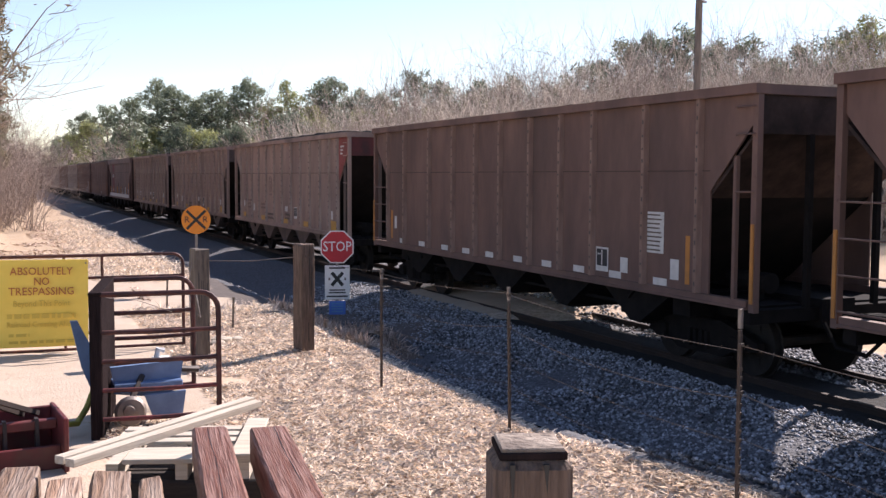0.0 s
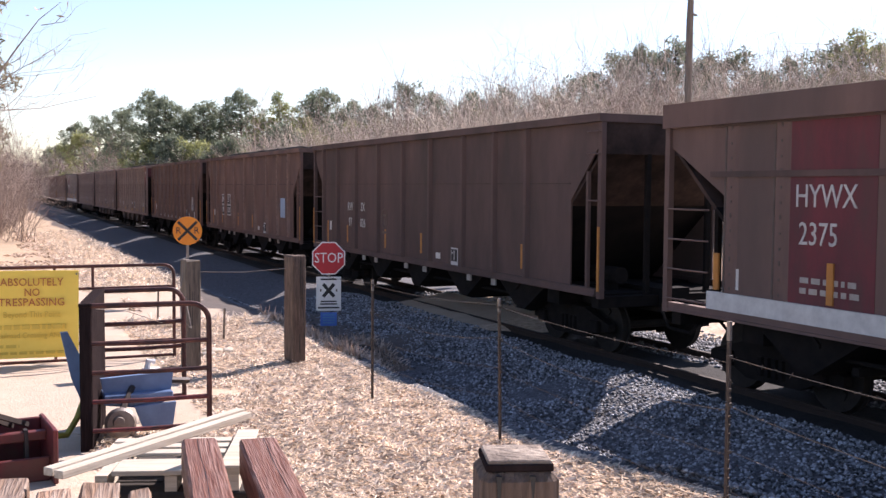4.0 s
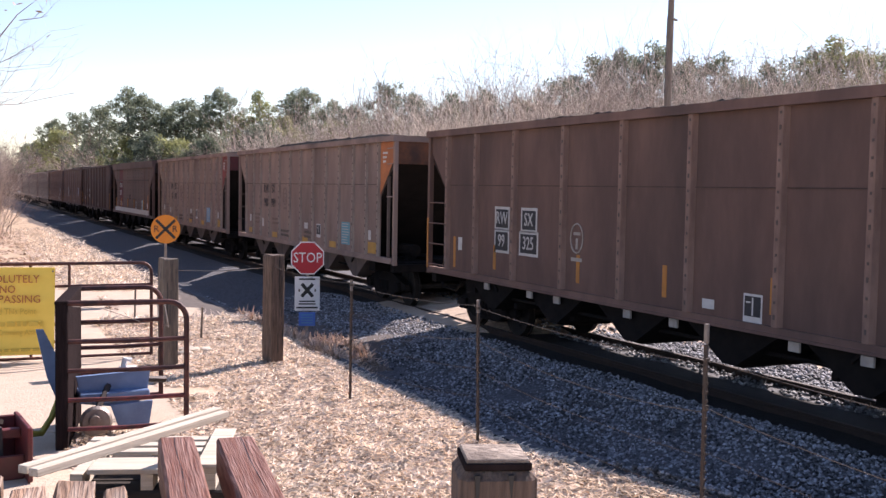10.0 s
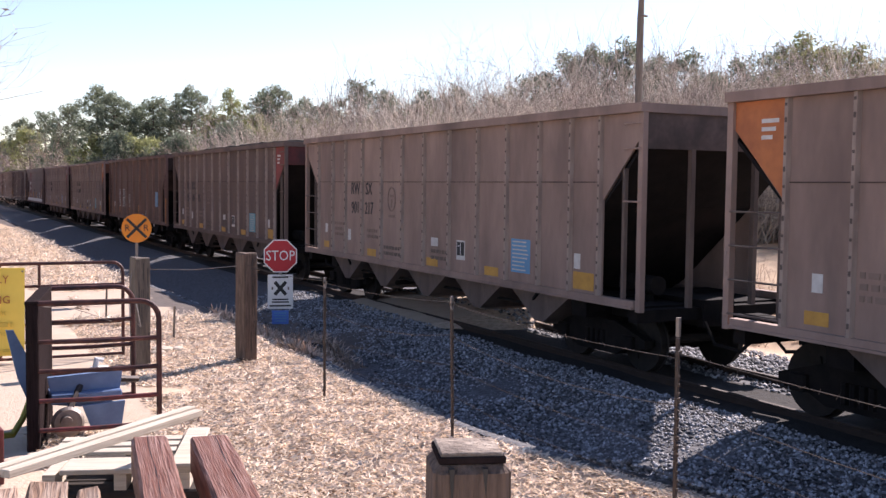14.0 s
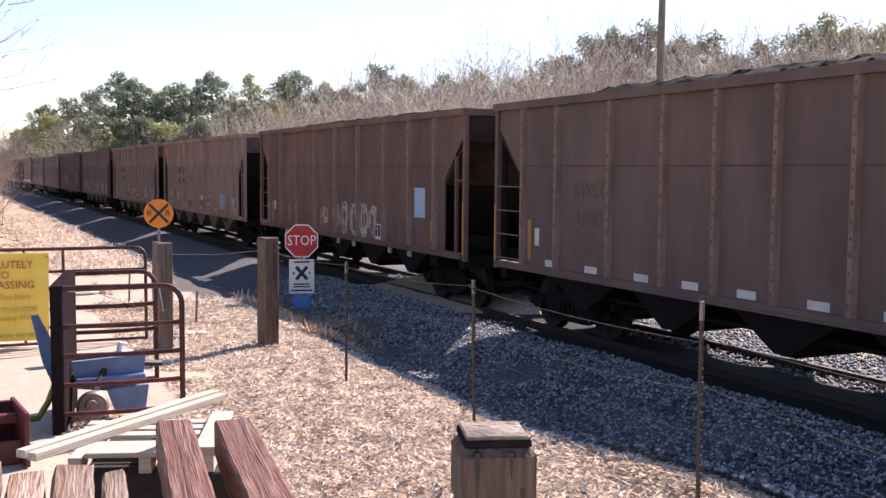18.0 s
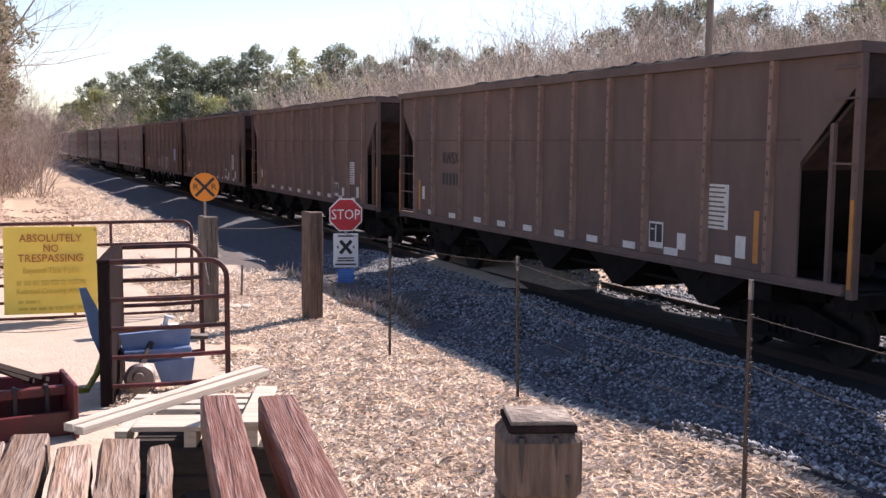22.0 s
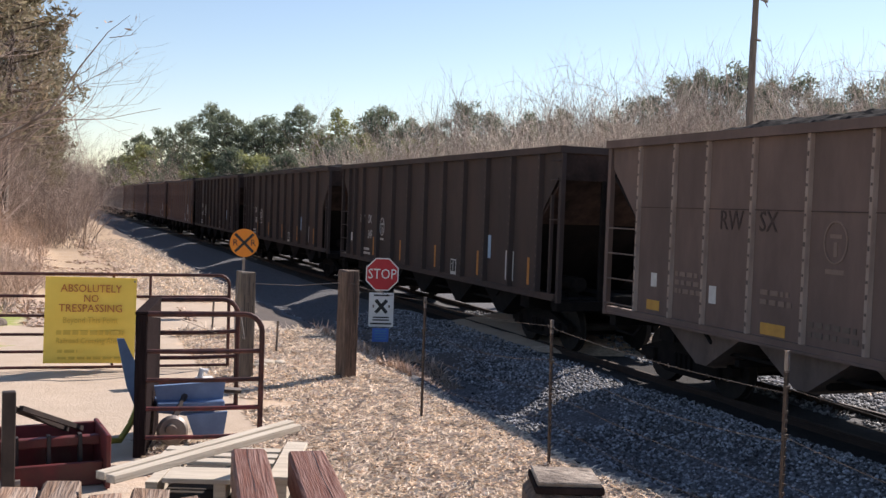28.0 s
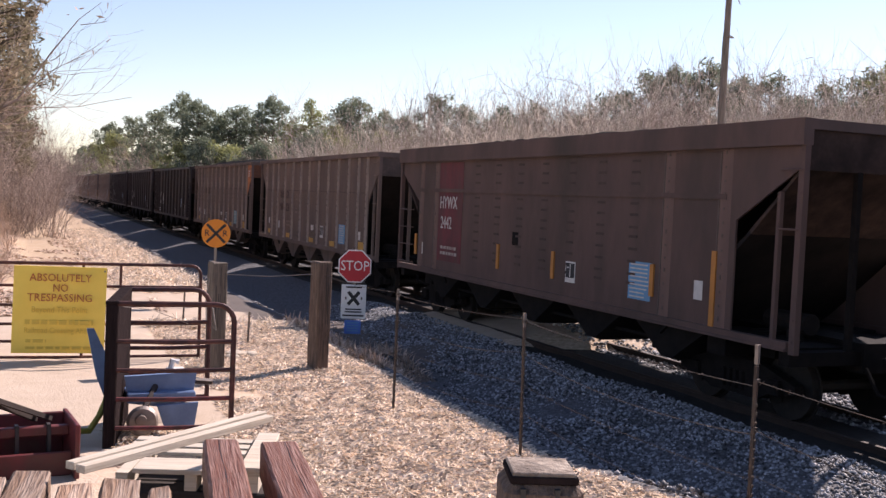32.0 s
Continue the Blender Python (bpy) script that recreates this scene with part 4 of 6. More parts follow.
def mark_smooth(car, L, number, stripe):
    bm = B()
    box(bm, -W2 - 0.006, -W2 + 0.001, -3.85, -2.5, 1.4, 3.68)
    part("crimson_panel", bm, M["crimson"], car, "faded crimson painted panel")
    writing(car, "HYWX", 0.40, M["letter_w"], side_m(-3.08, 2.73, W2 + 0.012), width=0.8)
    writing(car, number, 0.40, M["letter_w"], side_m(-2.98, 2.27, W2 + 0.012), width=0.8)
    small_print(car, -3.15, 1.68, 0.9, 2, M["chalk"], 6)
    if stripe:
        bm = B()
        box(bm, -W2 - 0.055, -W2 + 0.001, -12.9, -1.0, 1.16, 1.42)
        part("sill_stripe", bm, M["white"], car, "dirty white painted side sill")
    bm = B()
    box(bm, -W2 - 0.03, -W2, -12.9, -1.0, 2.98, 3.06)
    box(bm, -W2 - 0.03, -W2, -12.9, -1.0, 3.66, 3.70)
    part("side_seam", bm, M["maroon"], car, "long dark riveted seam")
    bm = B()
    for y in (-4.6, -5.6, -6.6, -7.6, -8.6, -9.6, -10.6):
        for z in (1.6, 1.75, 1.95, 2.15, 2.35, 2.5, 2.7, 2.88, 3.2, 3.38, 3.56):
            box(bm, -W2 - 0.006, -W2, y - 0.12, y + 0.12, z - 0.022, z + 0.022)
    for y in [-1.1 - 0.19 * i for i in range(62)]:
        box(bm, -W2 - 0.036, -W2, y - 0.03, y + 0.03, 3.70, 3.735)
    tagged(part("weld_seam", bm, M["weld"], car, "rows of faint dark weld marks"), kind="stuff")
    for y in ((-1.15, -3.2, -5.75, -8.05, -11.2, -12.7) if stripe else (-1.15, -5.75, -8.05, -11.2, -12.7)):
        plate(car, "amber_stripe", y, 1.7, 0.10, 0.5 if y > -12 else 1.1, M["amber"], "vertical amber reflector stripe", 0.03)
    framed_box(car, -8.68, 1.62)
    lined_placard(car, -10.85, 1.66, 0.62, 0.6, M["blueplate"] if not stripe else M["cyan"], M["letter_w"], "blue placard with pale lines of print")
    plate(car, "dark_patch", -6.47, 2.1, 0.26, 0.26, M["under"], "dark square patch")
    plate(car, "paper_tag", -1.5, 1.62, 0.17, 0.28, M["white"], "small white paper tag")
    plate(car, "paper_tag", -12.35, 1.66, 0.2, 0.28, M["white"])


def graffiti(car):
    """Looping, overlapping letter-like strokes of thin spray paint."""
    rnd = random.Random(5)
    for y0, w, h in ((-6.15, 0.22, 0.30), (-6.95, 0.34, 0.40), (-7.6, 0.34, 0.55), (-8.3, 0.36, 0.50), (-8.95, 0.36, 0.55), (-9.5, 0.30, 0.48)):
        bm = B()
        for k in range(4):
            a0, turn = rnd.uniform(0, 6.28), rnd.choice((-1, 1)) * rnd.uniform(2.2, 4.6)
            cy, cz, ry, rz = y0 + rnd.uniform(-0.3, 0.3) * w, 1.60 + rnd.uniform(-0.25, 0.25) * h, w * rnd.uniform(0.45, 0.9), h * rnd.uniform(0.4, 0.8)
            tube(bm, [(-W2 - 0.0005 * k, cy + ry * math.cos(a0 + turn * i / 8), cz + rz * math.sin(a0 + turn * i / 8)) for i in range(9)], rnd.uniform(0.022, 0.04), 4)
        for k in range(2):
            y = y0 + rnd.uniform(-0.6, 0.6) * w
            tube(bm, [(-W2 - 0.003, y, 1.6 - h * 0.8), (-W2 - 0.003, y + rnd.uniform(-0.12, 0.12), 1.6 + h * 0.75)], 0.032, 4)
        for v in bm.verts:
            v.co.x = -W2 + (v.co.x + W2) * 0.25
        part("spray_scrawl", bm, M["chalk"], car, "pale illegible sprayed scrawl")


cars, spinning = {}, {}
for n in sorted(STARTS):
    kind = KINDS.get(n, ("hopper", "wide", "plain", "hopper", "plain", "hopper", "wide")[n % 7])
    slot = STARTS[n] - STARTS.get(n + 1, STARTS[n] - 15.95)
    L = round(slot - 1.62, 1)
    if abs(L - 14.25) < 0.35:
        L = 14.25 if kind == "hopper" else 14.42
    label = SAYS.get(n, {"hopper": "dusty tan ribbed coal hopper in the train", "wide": "rust-brown ribbed coal hopper in the train", "plain": "dusty brown coal hopper in the train", "smooth": "smooth-sided brown coal hopper with white sill stripe", "dark": "black coal hopper in the train"}[kind])
    car, wheels = coal_car(kind, L, label, n)
    cars[n], spinning[n] = car, wheels
    K, Wh, Fa = M["letter_k"], M["letter_w"], M["faint"]
    if n == 4: mark_tan(car, L, "RW", "SX", "12", "192", K, M["red"], M["blueplate"])
    elif n == 5: mark_tan(car, L, "RW", "SX", "900", "989", K, M["orange"], M["cyan"])
    elif n == 7: mark_tan(car, L, "FU", "RX", "93", "04", K, M["red"], M["cyan"], shift=0.99, tail="95")
    elif n == 8: mark_tan(car, L, "RW", "SX", "901", "217", K, None, M["blueplate"])
    elif n == 9: mark_tan(car, L, "RW", "SX", "901", "199", K, M["orange"], M["cyan"], near=False)
    elif n == 17: mark_tan(car, L, "RW", "SX", "", "", M["weld"], M["orange"], M["cyan"])
    elif n == 18: mark_tan(car, L, "RW", "SX", "901", "226", M["weld"], None, M["blueplate"])
    elif n == 1: mark_wide(car, L, "RW", "SX", "99", "028", True, M["bluepaper"])
    elif n == 6: mark_wide(car, L, "RW", "SX", "99", "325", True, M["blueplate"])
    elif n == 2: mark_wide(car, L, "RW", "SX", "97", "026", False, None)
    elif n == 10:
        mark_wide(car, L, "", "", "", "", False, M["bluepaper"])
        graffiti(car)
    elif n == 11: mark_plain(car, L, "RWSX", "23080")
    elif n == 13:
        mark_plain(car, L, "RWSX", "", "letter_k")
        for i in range(5):
            plate(car, "number_bar", -2.62 - 0.19 * i, 2.05, 0.13, 0.26, M["letter_k"], "dark bar where a number is stencilled")
    elif n == 14: mark_dark(car, L, "93", "448")
    elif n == 15: mark_dark(car, L, "94", "706")
    elif n == 16: mark_dark(car, L, "93", "347")
    elif n == 3: mark_smooth(car, L, "2375", True)
    elif n == 19: mark_smooth(car, L, "2442", False)
    elif kind == "hopper": mark_tan(car, L, "", "", "", "", Fa, M["red"] if n == -1 else None, None)
    elif kind == "wide": mark_wide(car, L, "", "", "", "", False, None)
    elif kind == "plain": mark_plain(car, L)
    else: mark_smooth(car, L, "", True)

# ---- the yard: gate, signs, fence ----
def square_post(name, label, category, x, y, z0, z1, w, material, turn=0, group="", lean=(0, 0)):
    """A rough square timber post with a weathered, slightly sloping top."""
    ob = thing(name, label, category, pose(x, y, z0, lean[0], lean[1], turn), group)
    bm = B()
    h = z1 - z0
    rnd = random.Random(int(x * 77))
    box(bm, -w / 2, w / 2, -w / 2, w / 2, -0.3, h, 0.012)
    bmesh.ops.subdivide_edges(bm, edges=[e for e in bm.edges if abs(e.verts[0].co.z - e.verts[1].co.z) > 0.5], cuts=7)
    for v in bm.verts:
        v.co.x += rnd.uniform(-1, 1) * 0.006
        v.co.y += rnd.uniform(-1, 1) * 0.006
        if v.co.z > h - 0.03:
            v.co.z += rnd.uniform(-0.02, 0.012)
    part("shaft", bm, material, ob)
    bm = B()
    for k in range(5):
        a = rnd.uniform(-w * 0.4, w * 0.4)
        z = rnd.uniform(0.1, h * 0.6)
        box(bm, a - 0.004, a + 0.004, -w / 2 - 0.004, -w / 2 + 0.01, z, z + rnd.uniform(0.2, h * 0.4))
    tagged(part("drying_crack", bm, M["signblack"], ob, "long dark drying cracks"), kind="stuff")
    return ob


square_post("gate_post", "weathered square timber gate post set in dry grass", "post", 2.60, 13.98, 0, 1.47, 0.21, M["post"], 12, "timber posts")
square_post("gate_post", "brown rough-sawn railway-tie post beside the stop sign", "post", 3.98, 13.68, 0, 1.52, 0.22, M["cutpost"], 20, "timber posts")
square_post("gate_post", "dark timber post at the hinge end of the gate", "post", -1.32, 15.3, 0, 1.45, 0.22, M["cutpost"], 5, "timber posts")


def hoop_panel(ob, length, zs, r, corner=0.16, name="rail", both=False):
    """Pipe rails with a rounded end, along +x from the thing's origin."""
    top, bot = zs[0], zs[-1]
    pts = [(0, 0, top), (length - corner, 0, top)]
    for k in range(1, 6):
        a = k * math.pi / 10
        pts.append((length - corner + corner * math.sin(a), 0, top - corner + corner * math.cos(a)))
    pts.append((length, 0, bot - 0.05))
    if both:
        left = [(corner * (1 - math.sin(a)), 0, top - corner + corner * math.cos(a)) for a in [k * math.pi / 10 for k in range(5, 0, -1)]]
        pts = [(0, 0, bot - 0.05)] + left + pts[1:]
    bm = B()
    tube(bm, pts, r, 8)
    part("outer_pipe", bm, M["pipe"], ob)
    for z in zs[1:]:
        bm = B()
        tube(bm, [(0.0, 0, z), (length * 0.5, 0, z - 0.008), (length, 0, z)], r * 0.85, 8)
        part(name, bm, M["redpipe"] if corner > 0.15 and z < 0.5 else M["pipe"], ob)


gate = thing("pipe_gate", "closed dark rusty pipe farm gate across the dirt drive", "gate", pose(-0.92, 15.05, 0.06, 0, 0, -3.5))
hoop_panel(gate, 3.45, (1.28, 0.97, 0.70, 0.44, 0.20, -0.02), 0.024, 0.14, both=True)
for x in (1.85, 2.35):
    bm = B()
    tube(bm, [(x, 0.02, 1.27), (x, 0.02, -0.02)], 0.02, 6)
    part("upright", bm, M["pipe"], gate)

notice = thing("no_trespassing_sign", "large sun-faded yellow board wired to the pipe gate", "sign", pose(0.62, 14.88, 0.10, 0, 0.8, -4))
bm = B()
box(bm, -0.60, 0.60, -0.012, 0.006, 0, 1.20, 0.006)
for v in bm.verts:
    v.co.y += 0.02 * math.sin(v.co.x * 3)
part("board", bm, M["signyellow"], notice)


def front(x, z, off):
    """Upright writing that faces -y."""
    return Matrix(((1, 0, 0, x), (0, 0, -1, -off), (0, 1, 0, z), (0, 0, 0, 1)))


for words, z, s, k, w in (("ABSOLUTELY", 1.04, 0.15, "signred", 0.80), ("NO", 0.90, 0.15, "signred", 0.19), ("TRESPASSING", 0.765, 0.15, "signred", 0.83), ("Beyond This Point", 0.60, 0.12, "signtan", 0.72), ("Railroad Crossing Ahead", 0.315, 0.105, "signtan", 0.88)):
    ob = writing(notice, words, s, M[k], front(0.0, z, 0.03), "line_of_text")
    wide = max(v.co.x for v in ob.data.vertices) - min(v.co.x for v in ob.data.vertices)
    ob.data.transform(Matrix.Diagonal((w / wide, 1, 1, 1)))
bm = B()
rnd = random.Random(3)
for z, x0, x1, h in ((0.43, -0.44, 0.44, 0.06), (0.17, -0.42, -0.16, 0.04), (0.075, -0.42, 0.45, 0.035)):
    x = x0
    while x < x1:
        w = rnd.uniform(0.04, 0.13)
        box(bm, x, min(x1, x + w), -0.034, -0.008, z - h / 2, z + h / 2)
        x += w + 0.03
tagged(part("small_print", bm, M["signtan"], notice, "lines of small faded print"), kind="stuff")
for x in (-0.57, 0.57):
    for z in (0.05, 1.15):
        part("bolt", tube(B(), [(x, -0.03, z), (x, 0.05, z)], 0.012, 6), M["galv"], notice)


def sign_post(ob, x, y, z0, z1, r=0.028):
    bm = B()
    box(bm, x - r, x + r, y - 0.008, y + 0.008, z0, z1)
    box(bm, x - r * 0.4, x + r * 0.4, y, y + 0.03, z0, z1)
    part("post", bm, M["galv"], ob, "thin galvanised sign post")


stop = thing("stop_sign", "red octagonal stop sign above a white crossing plate and blue plate", "sign", pose(6.0, 18.37, 0, 0, 0, -16))
sign_post(stop, 0, 0.03, -1.0, 1.35)
R8 = 0.335
for r, y0, y1, mt, nm in ((R8, -0.004, 0.004, "signwhite", "rim"), (R8 * 0.93, -0.008, -0.002, "stopred", "face")):
    bm = B()
    prism(bm, [(r * math.cos((k + 0.5) * math.pi / 4), 1.12 + r * math.sin((k + 0.5) * math.pi / 4)) for k in range(8)], y0, y1, "y")
    part(nm, bm, M[mt], stop)
writing(stop, "STOP", 0.27, M["signwhite"], front(0, 1.12, 0.011), "letters", width=0.84)
bm = B()
box(bm, -0.235, 0.235, -0.006, 0.004, 0.12, 0.77, 0.004)
xp = part("crossing_plate", bm, M["signwhite"], stop, "white plate with a black cross")
bm = B()
for s in (-1, 1):
    box(bm, -0.16, 0.16, -0.006, 0.006, -0.032, 0.032, m=Matrix.Translation((0, -0.008, 0.51)) @ Matrix.Rotation(s * 0.86, 4, "Y"))
part("cross", bm, M["signblack"], xp)
bm = B()
for z, w, h in ((0.72, 0.15, 0.03), (0.30, 0.15, 0.025), (0.25, 0.16, 0.025), (0.18, 0.2, 0.03)):
    box(bm, -w, w, -0.012, -0.004, z - h / 2, z + h / 2)
tagged(part("small_print", bm, M["letter_k"], xp), kind="stuff")
for s in (-1, 1):
    part("side_mark", box(B(), s * 0.135, s * 0.165, -0.012, -0.004, 0.485, 0.535), M["faint"], xp)
bm = B()
box(bm, -0.155, 0.155, -0.006, 0.004, -0.17, 0.09, 0.004)
bp = part("blue_plate", bm, M["signblue"], stop, "small blue notice plate")
bm = B()
for z in (0.04, -0.01, -0.06, -0.11):
    box(bm, -0.11, 0.11, -0.011, -0.004, z - 0.01, z + 0.01)
tagged(part("small_print", bm, M["blueplate"], bp), kind="stuff")

rr = thing("crossing_warning_sign", "round weathered orange railway crossing warning sign on a post", "sign", pose(3.96, 21.6, 0, 0, 0, -10))
sign_post(rr, 0, 0.03, -0.6, 1.75)
bm = B()
prism(bm, [(0.30 * math.cos(k * math.pi / 16), 1.53 + 0.30 * math.sin(k * math.pi / 16)) for k in range(32)], -0.004, 0.004, "y")
part("disc", bm, M["signorange"], rr)
bm = B()
for s in (-1, 1):
    box(bm, -0.27, 0.27, -0.010, -0.003, -0.028, 0.028, m=Matrix.Translation((0, 0, 1.53)) @ Matrix.Rotation(s * 0.785, 4, "Y"))
part("cross", bm, M["signblack"], rr)
for s in (-1, 1):
    writing(rr, "R", 0.19, M["signblack"], front(s * 0.185, 1.53, 0.009), "letter")

FENCE = [(4.13, 11.0, 1.40, 0), (4.60, 8.69, 1.42, 1.5), (4.53, 5.30, 1.58, 0.5), (4.50, 1.4, 1.5, 0)]
for x, y, h, lean in FENCE:
    p = thing("fence_post", "rusty steel T-post with a paint-bare top", "fence post", pose(x, y, ground_z(x, y), 0, -lean, 25), "fence posts")
    bm = B()
    box(bm, -0.014, 0.014, -0.004, 0.004, -0.3, h - 0.14)
    box(bm, -0.004, 0.004, 0.004, 0.022, -0.3, h - 0.14)
    for k in range(18):
        box(bm, -0.01, 0.01, -0.012, -0.004, 0.15 + k * 0.06, 0.17 + k * 0.06)
    part("shaft", bm, M["tpost"], p)
    bm = B()
    box(bm, -0.0155, 0.0155, -0.006, 0.006, h - 0.13, h)
    box(bm, -0.005, 0.005, 0.005, 0.023, h - 0.13, h)
    part("tip", bm, M["galv"], p, "pale bare-metal tip")
    for z in (1.34, 1.02):
        part("wire_clip", box(B(), -0.026, 0.026, -0.012, 0.012, z - 0.012, z + 0.012), M["wire"], p)


def barbed(pts, z, sag, r=0.0028):
    """A strand of barbed wire that hangs from post to post."""
    bm = B()
    rnd = random.Random(int(z * 100))
    for (x0, y0, *_), (x1, y1, *_) in zip(pts, pts[1:]):
        k = 14
        line = []
        for i in range(k + 1):
            u = i / k
            line.append((x0 + (x1 - x0) * u - 0.02, y0 + (y1 - y0) * u, z - sag * 4 * u * (1 - u) + ground_z(x0, y0)))
        tube(bm, line, r, 5)
        n = int(abs(y1 - y0) / 0.13)
        for i in range(n):
            u = (i + 0.5) / n
            p = Vector((x0 + (x1 - x0) * u - 0.02, y0 + (y1 - y0) * u, z - sag * 4 * u * (1 - u) + ground_z(x0, y0)))
            d = Vector((rnd.uniform(-1, 1), rnd.uniform(-1, 1), rnd.uniform(-1, 1))).normalized() * 0.02
            tube(bm, [p - d, p + d], 0.0022, 3)
    ob = new("barbed_wire", mesh("barbed_wire", bm, M["wire"]))
    return tagged(ob, "rusty strand of barbed wire between steel fence posts", "wire", "fence wires")


for z, sag in ((1.34, 0.04), (1.02, 0.10), (0.72, 0.05), (0.45, 0.07)):
    barbed([(3.98, 13.6)] + FENCE if z > 1.2 else FENCE, z, sag, 0.0028 if z > 1 else 0.0018)
bm = B()
tube(bm, [(2.66, 13.95, 1.30), (3.3, 13.8, 1.29), (3.95, 13.7, 1.34)], 0.006, 5)
tagged(new("gate_cable", mesh("gate_cable", bm, M["galv"])), "thin wire strung between the two gate posts", "wire")
bm = B()
tube(bm, [(2.5, 13.95, 1.3), (2.44, 13.9, 1.0), (2.4, 13.6, 0.72), (2.5, 13.4, 0.6), (2.52, 13.85, 0.9), (2.55, 13.95, 1.28)], 0.008, 5)
tagged(new("chain", mesh("chain", bm, M["galv"])), "loose chain hung on the timber gate post", "chain")

# narrow cattle chute of pipe panels
chute = thing("cattle_chute", "narrow rusty pipe cattle chute with a dark upright plank", "livestock chute", pose(0.86, 9.75, 0))
bm = B()
box(bm, -0.05, 0.06, -0.03, 1.35, 0.0, 1.36, 0.01)
for v in bm.verts:
    v.co.x += v.co.y * 0.19
part("side_plank", bm, M["darkplank"], chute, "tall dark plank wall")
bm = B()
box(bm, -0.055, 0.065, -0.04, 1.36, 1.355, 1.385, 0.006)
for v in bm.verts:
    v.co.x += v.co.y * 0.19
part("cap", bm, M["darkplank"], chute)
for y, ln, a in ((0.0, 1.09, 0.02), (1.35, 0.86, 0.27)):
    sub = thing("pipe_panel", "", "", pose(a, y, 0.02, 0, 0, -6 if y < 1 else 0))
    sub.parent = chute
    hoop_panel(sub, ln, (1.34, 0.99, 0.72, 0.45, 0.18), 0.026, 0.17)
    for o in sub.children:
        o.parent = chute
        o.matrix_basis = sub.matrix_basis @ o.matrix_basis
    bpy.data.objects.remove(sub)
bm = B()
tube(bm, [(0.1, 0.02, 1.33), (0.45, 0.7, 1.22), (0.9, 1.3, 1.0)], 0.004, 4)
part("tie_wire", bm, M["galv"], chute)

# red box scraper
scraper = thing("box_scraper", "red steel tractor box scraper on the dirt yard", "farm implement", pose(0.12, 9.05, 0.02, 0, 0, 6))
for nm, c in (("end_plate", (-0.52, -0.48, -0.35, 0.35, 0, 0.42)), ("end_plate", (0.36, 0.40, -0.35, 0.35, 0, 0.45)), ("back_plate", (-0.48, 0.36, 0.26, 0.30, 0.04, 0.44)), ("front_blade", (-0.48, 0.36, -0.2, -0.16, 0.0, 0.2)), ("cross_bar", (-0.48, 0.36, -0.02, 0.06, 0.30, 0.38))):
    part(nm, box(B(), *c, bev=0.008), M["machred"], scraper)
part("mast", box(B(), -0.44, -0.34, -0.42, -0.34, 0.02, 0.86, 0.008), M["machdark"], scraper, "dark upright hitch mast")
for x0, x1 in ((-0.36, 0.12), (-0.30, 0.24)):
    bm = B()
    tube(bm, [(x0, -0.38, 0.72), (x1, 0.2, 0.40)], 0.028, 4)
    part("brace", bm, M["machdark"], scraper)
for x in (-0.3, -0.05, 0.2):
    bm = B()
    prism(bm, [(-0.03, 0.4), (0.05, 0.4), (0.02, 0.05), (-0.1, -0.0)], x - 0.015, x + 0.015, "x")
    part("ripper_tooth", bm, M["machdark"], scraper)
bm = B()
tube(bm, [(-0.56, -0.38, 0.12), (-0.30, -0.38, 0.12)], 0.03, 8)
part("hitch_pin", bm, M["galv"], scraper, "bright steel hitch pin")

# blue plough behind the chute
plough = thing("plough", "blue painted tractor plough parked on the dirt yard", "farm implement", pose(1.05, 10.15, 0.02))
bm = B()
prism(bm, [(-0.34, 0.98), (-0.27, 0.98), (-0.10, 0.62), (0.02, 0.18), (-0.10, 0.14), (-0.24, 0.50)], 0.55, 0.60, "y")
part("mouldboard", bm, M["machblue"], plough, "tall pointed blue mouldboard")
bm = B()
prism(bm, [(0.0, 0.55), (0.70, 0.58), (0.66, 0.30), (0.46, 0.22), (0.05, 0.28)], 0.20, 0.26, "y")
box(bm, 0.02, 0.68, 0.1, 0.45, 0.30, 0.40, 0.01)
part("body", bm, M["machblue"], plough)
bm = B()
prism(bm, [(0.30, 0.28), (0.70, 0.30), (0.66, 0.02), (0.38, 0.05)], 0.05, 0.10, "y")
part("share", bm, M["machblue"], plough)
bm = B()
bmesh.ops.create_cone(bm, cap_ends=True, segments=28, radius1=0.15, radius2=0.125, depth=0.04, matrix=Matrix.Translation((0.14, -0.18, 0.18)) @ Matrix.Rotation(math.pi / 2, 4, "X"))
bmesh.ops.create_cone(bm, cap_ends=True, segments=16, radius1=0.06, radius2=0.05, depth=0.08, matrix=Matrix.Translation((0.12, -0.21, 0.2)) @ Matrix.Rotation(math.pi / 2, 4, "X"))
part("coulter_disc", bm, M["galv"], plough, "worn pale steel disc")
bm = B()
tube(bm, [(0.12, -0.1, 0.2), (0.3, 0.2, 0.45)], 0.03, 6)
tube(bm, [(0.4, 0.3, 0.5), (0.9, 0.5, 0.42)], 0.035, 6)
part("beam", bm, M["machdark"], plough)
bm = B()
box(bm, 0.42, 0.60, 0.28, 0.42, 0.55, 0.60, 0.01)
tube(bm, [(0.46, 0.35, 0.58), (0.48, 0.35, 0.68), (0.54, 0.35, 0.66)], 0.03, 6)
part("bracket", bm, M["signwhite"], plough, "pale bracket on top")
bm = B()
tube(bm, [(-0.45, -0.2, 0.12), (-0.34, -0.12, 0.10), (-0.24, 0.0, 0.22), (-0.14, 0.15, 0.42), (-0.06, 0.3, 0.55)], 0.03, 7)
part("hose", bm, M["machgreen"], plough, "yellow-green hydraulic hose")

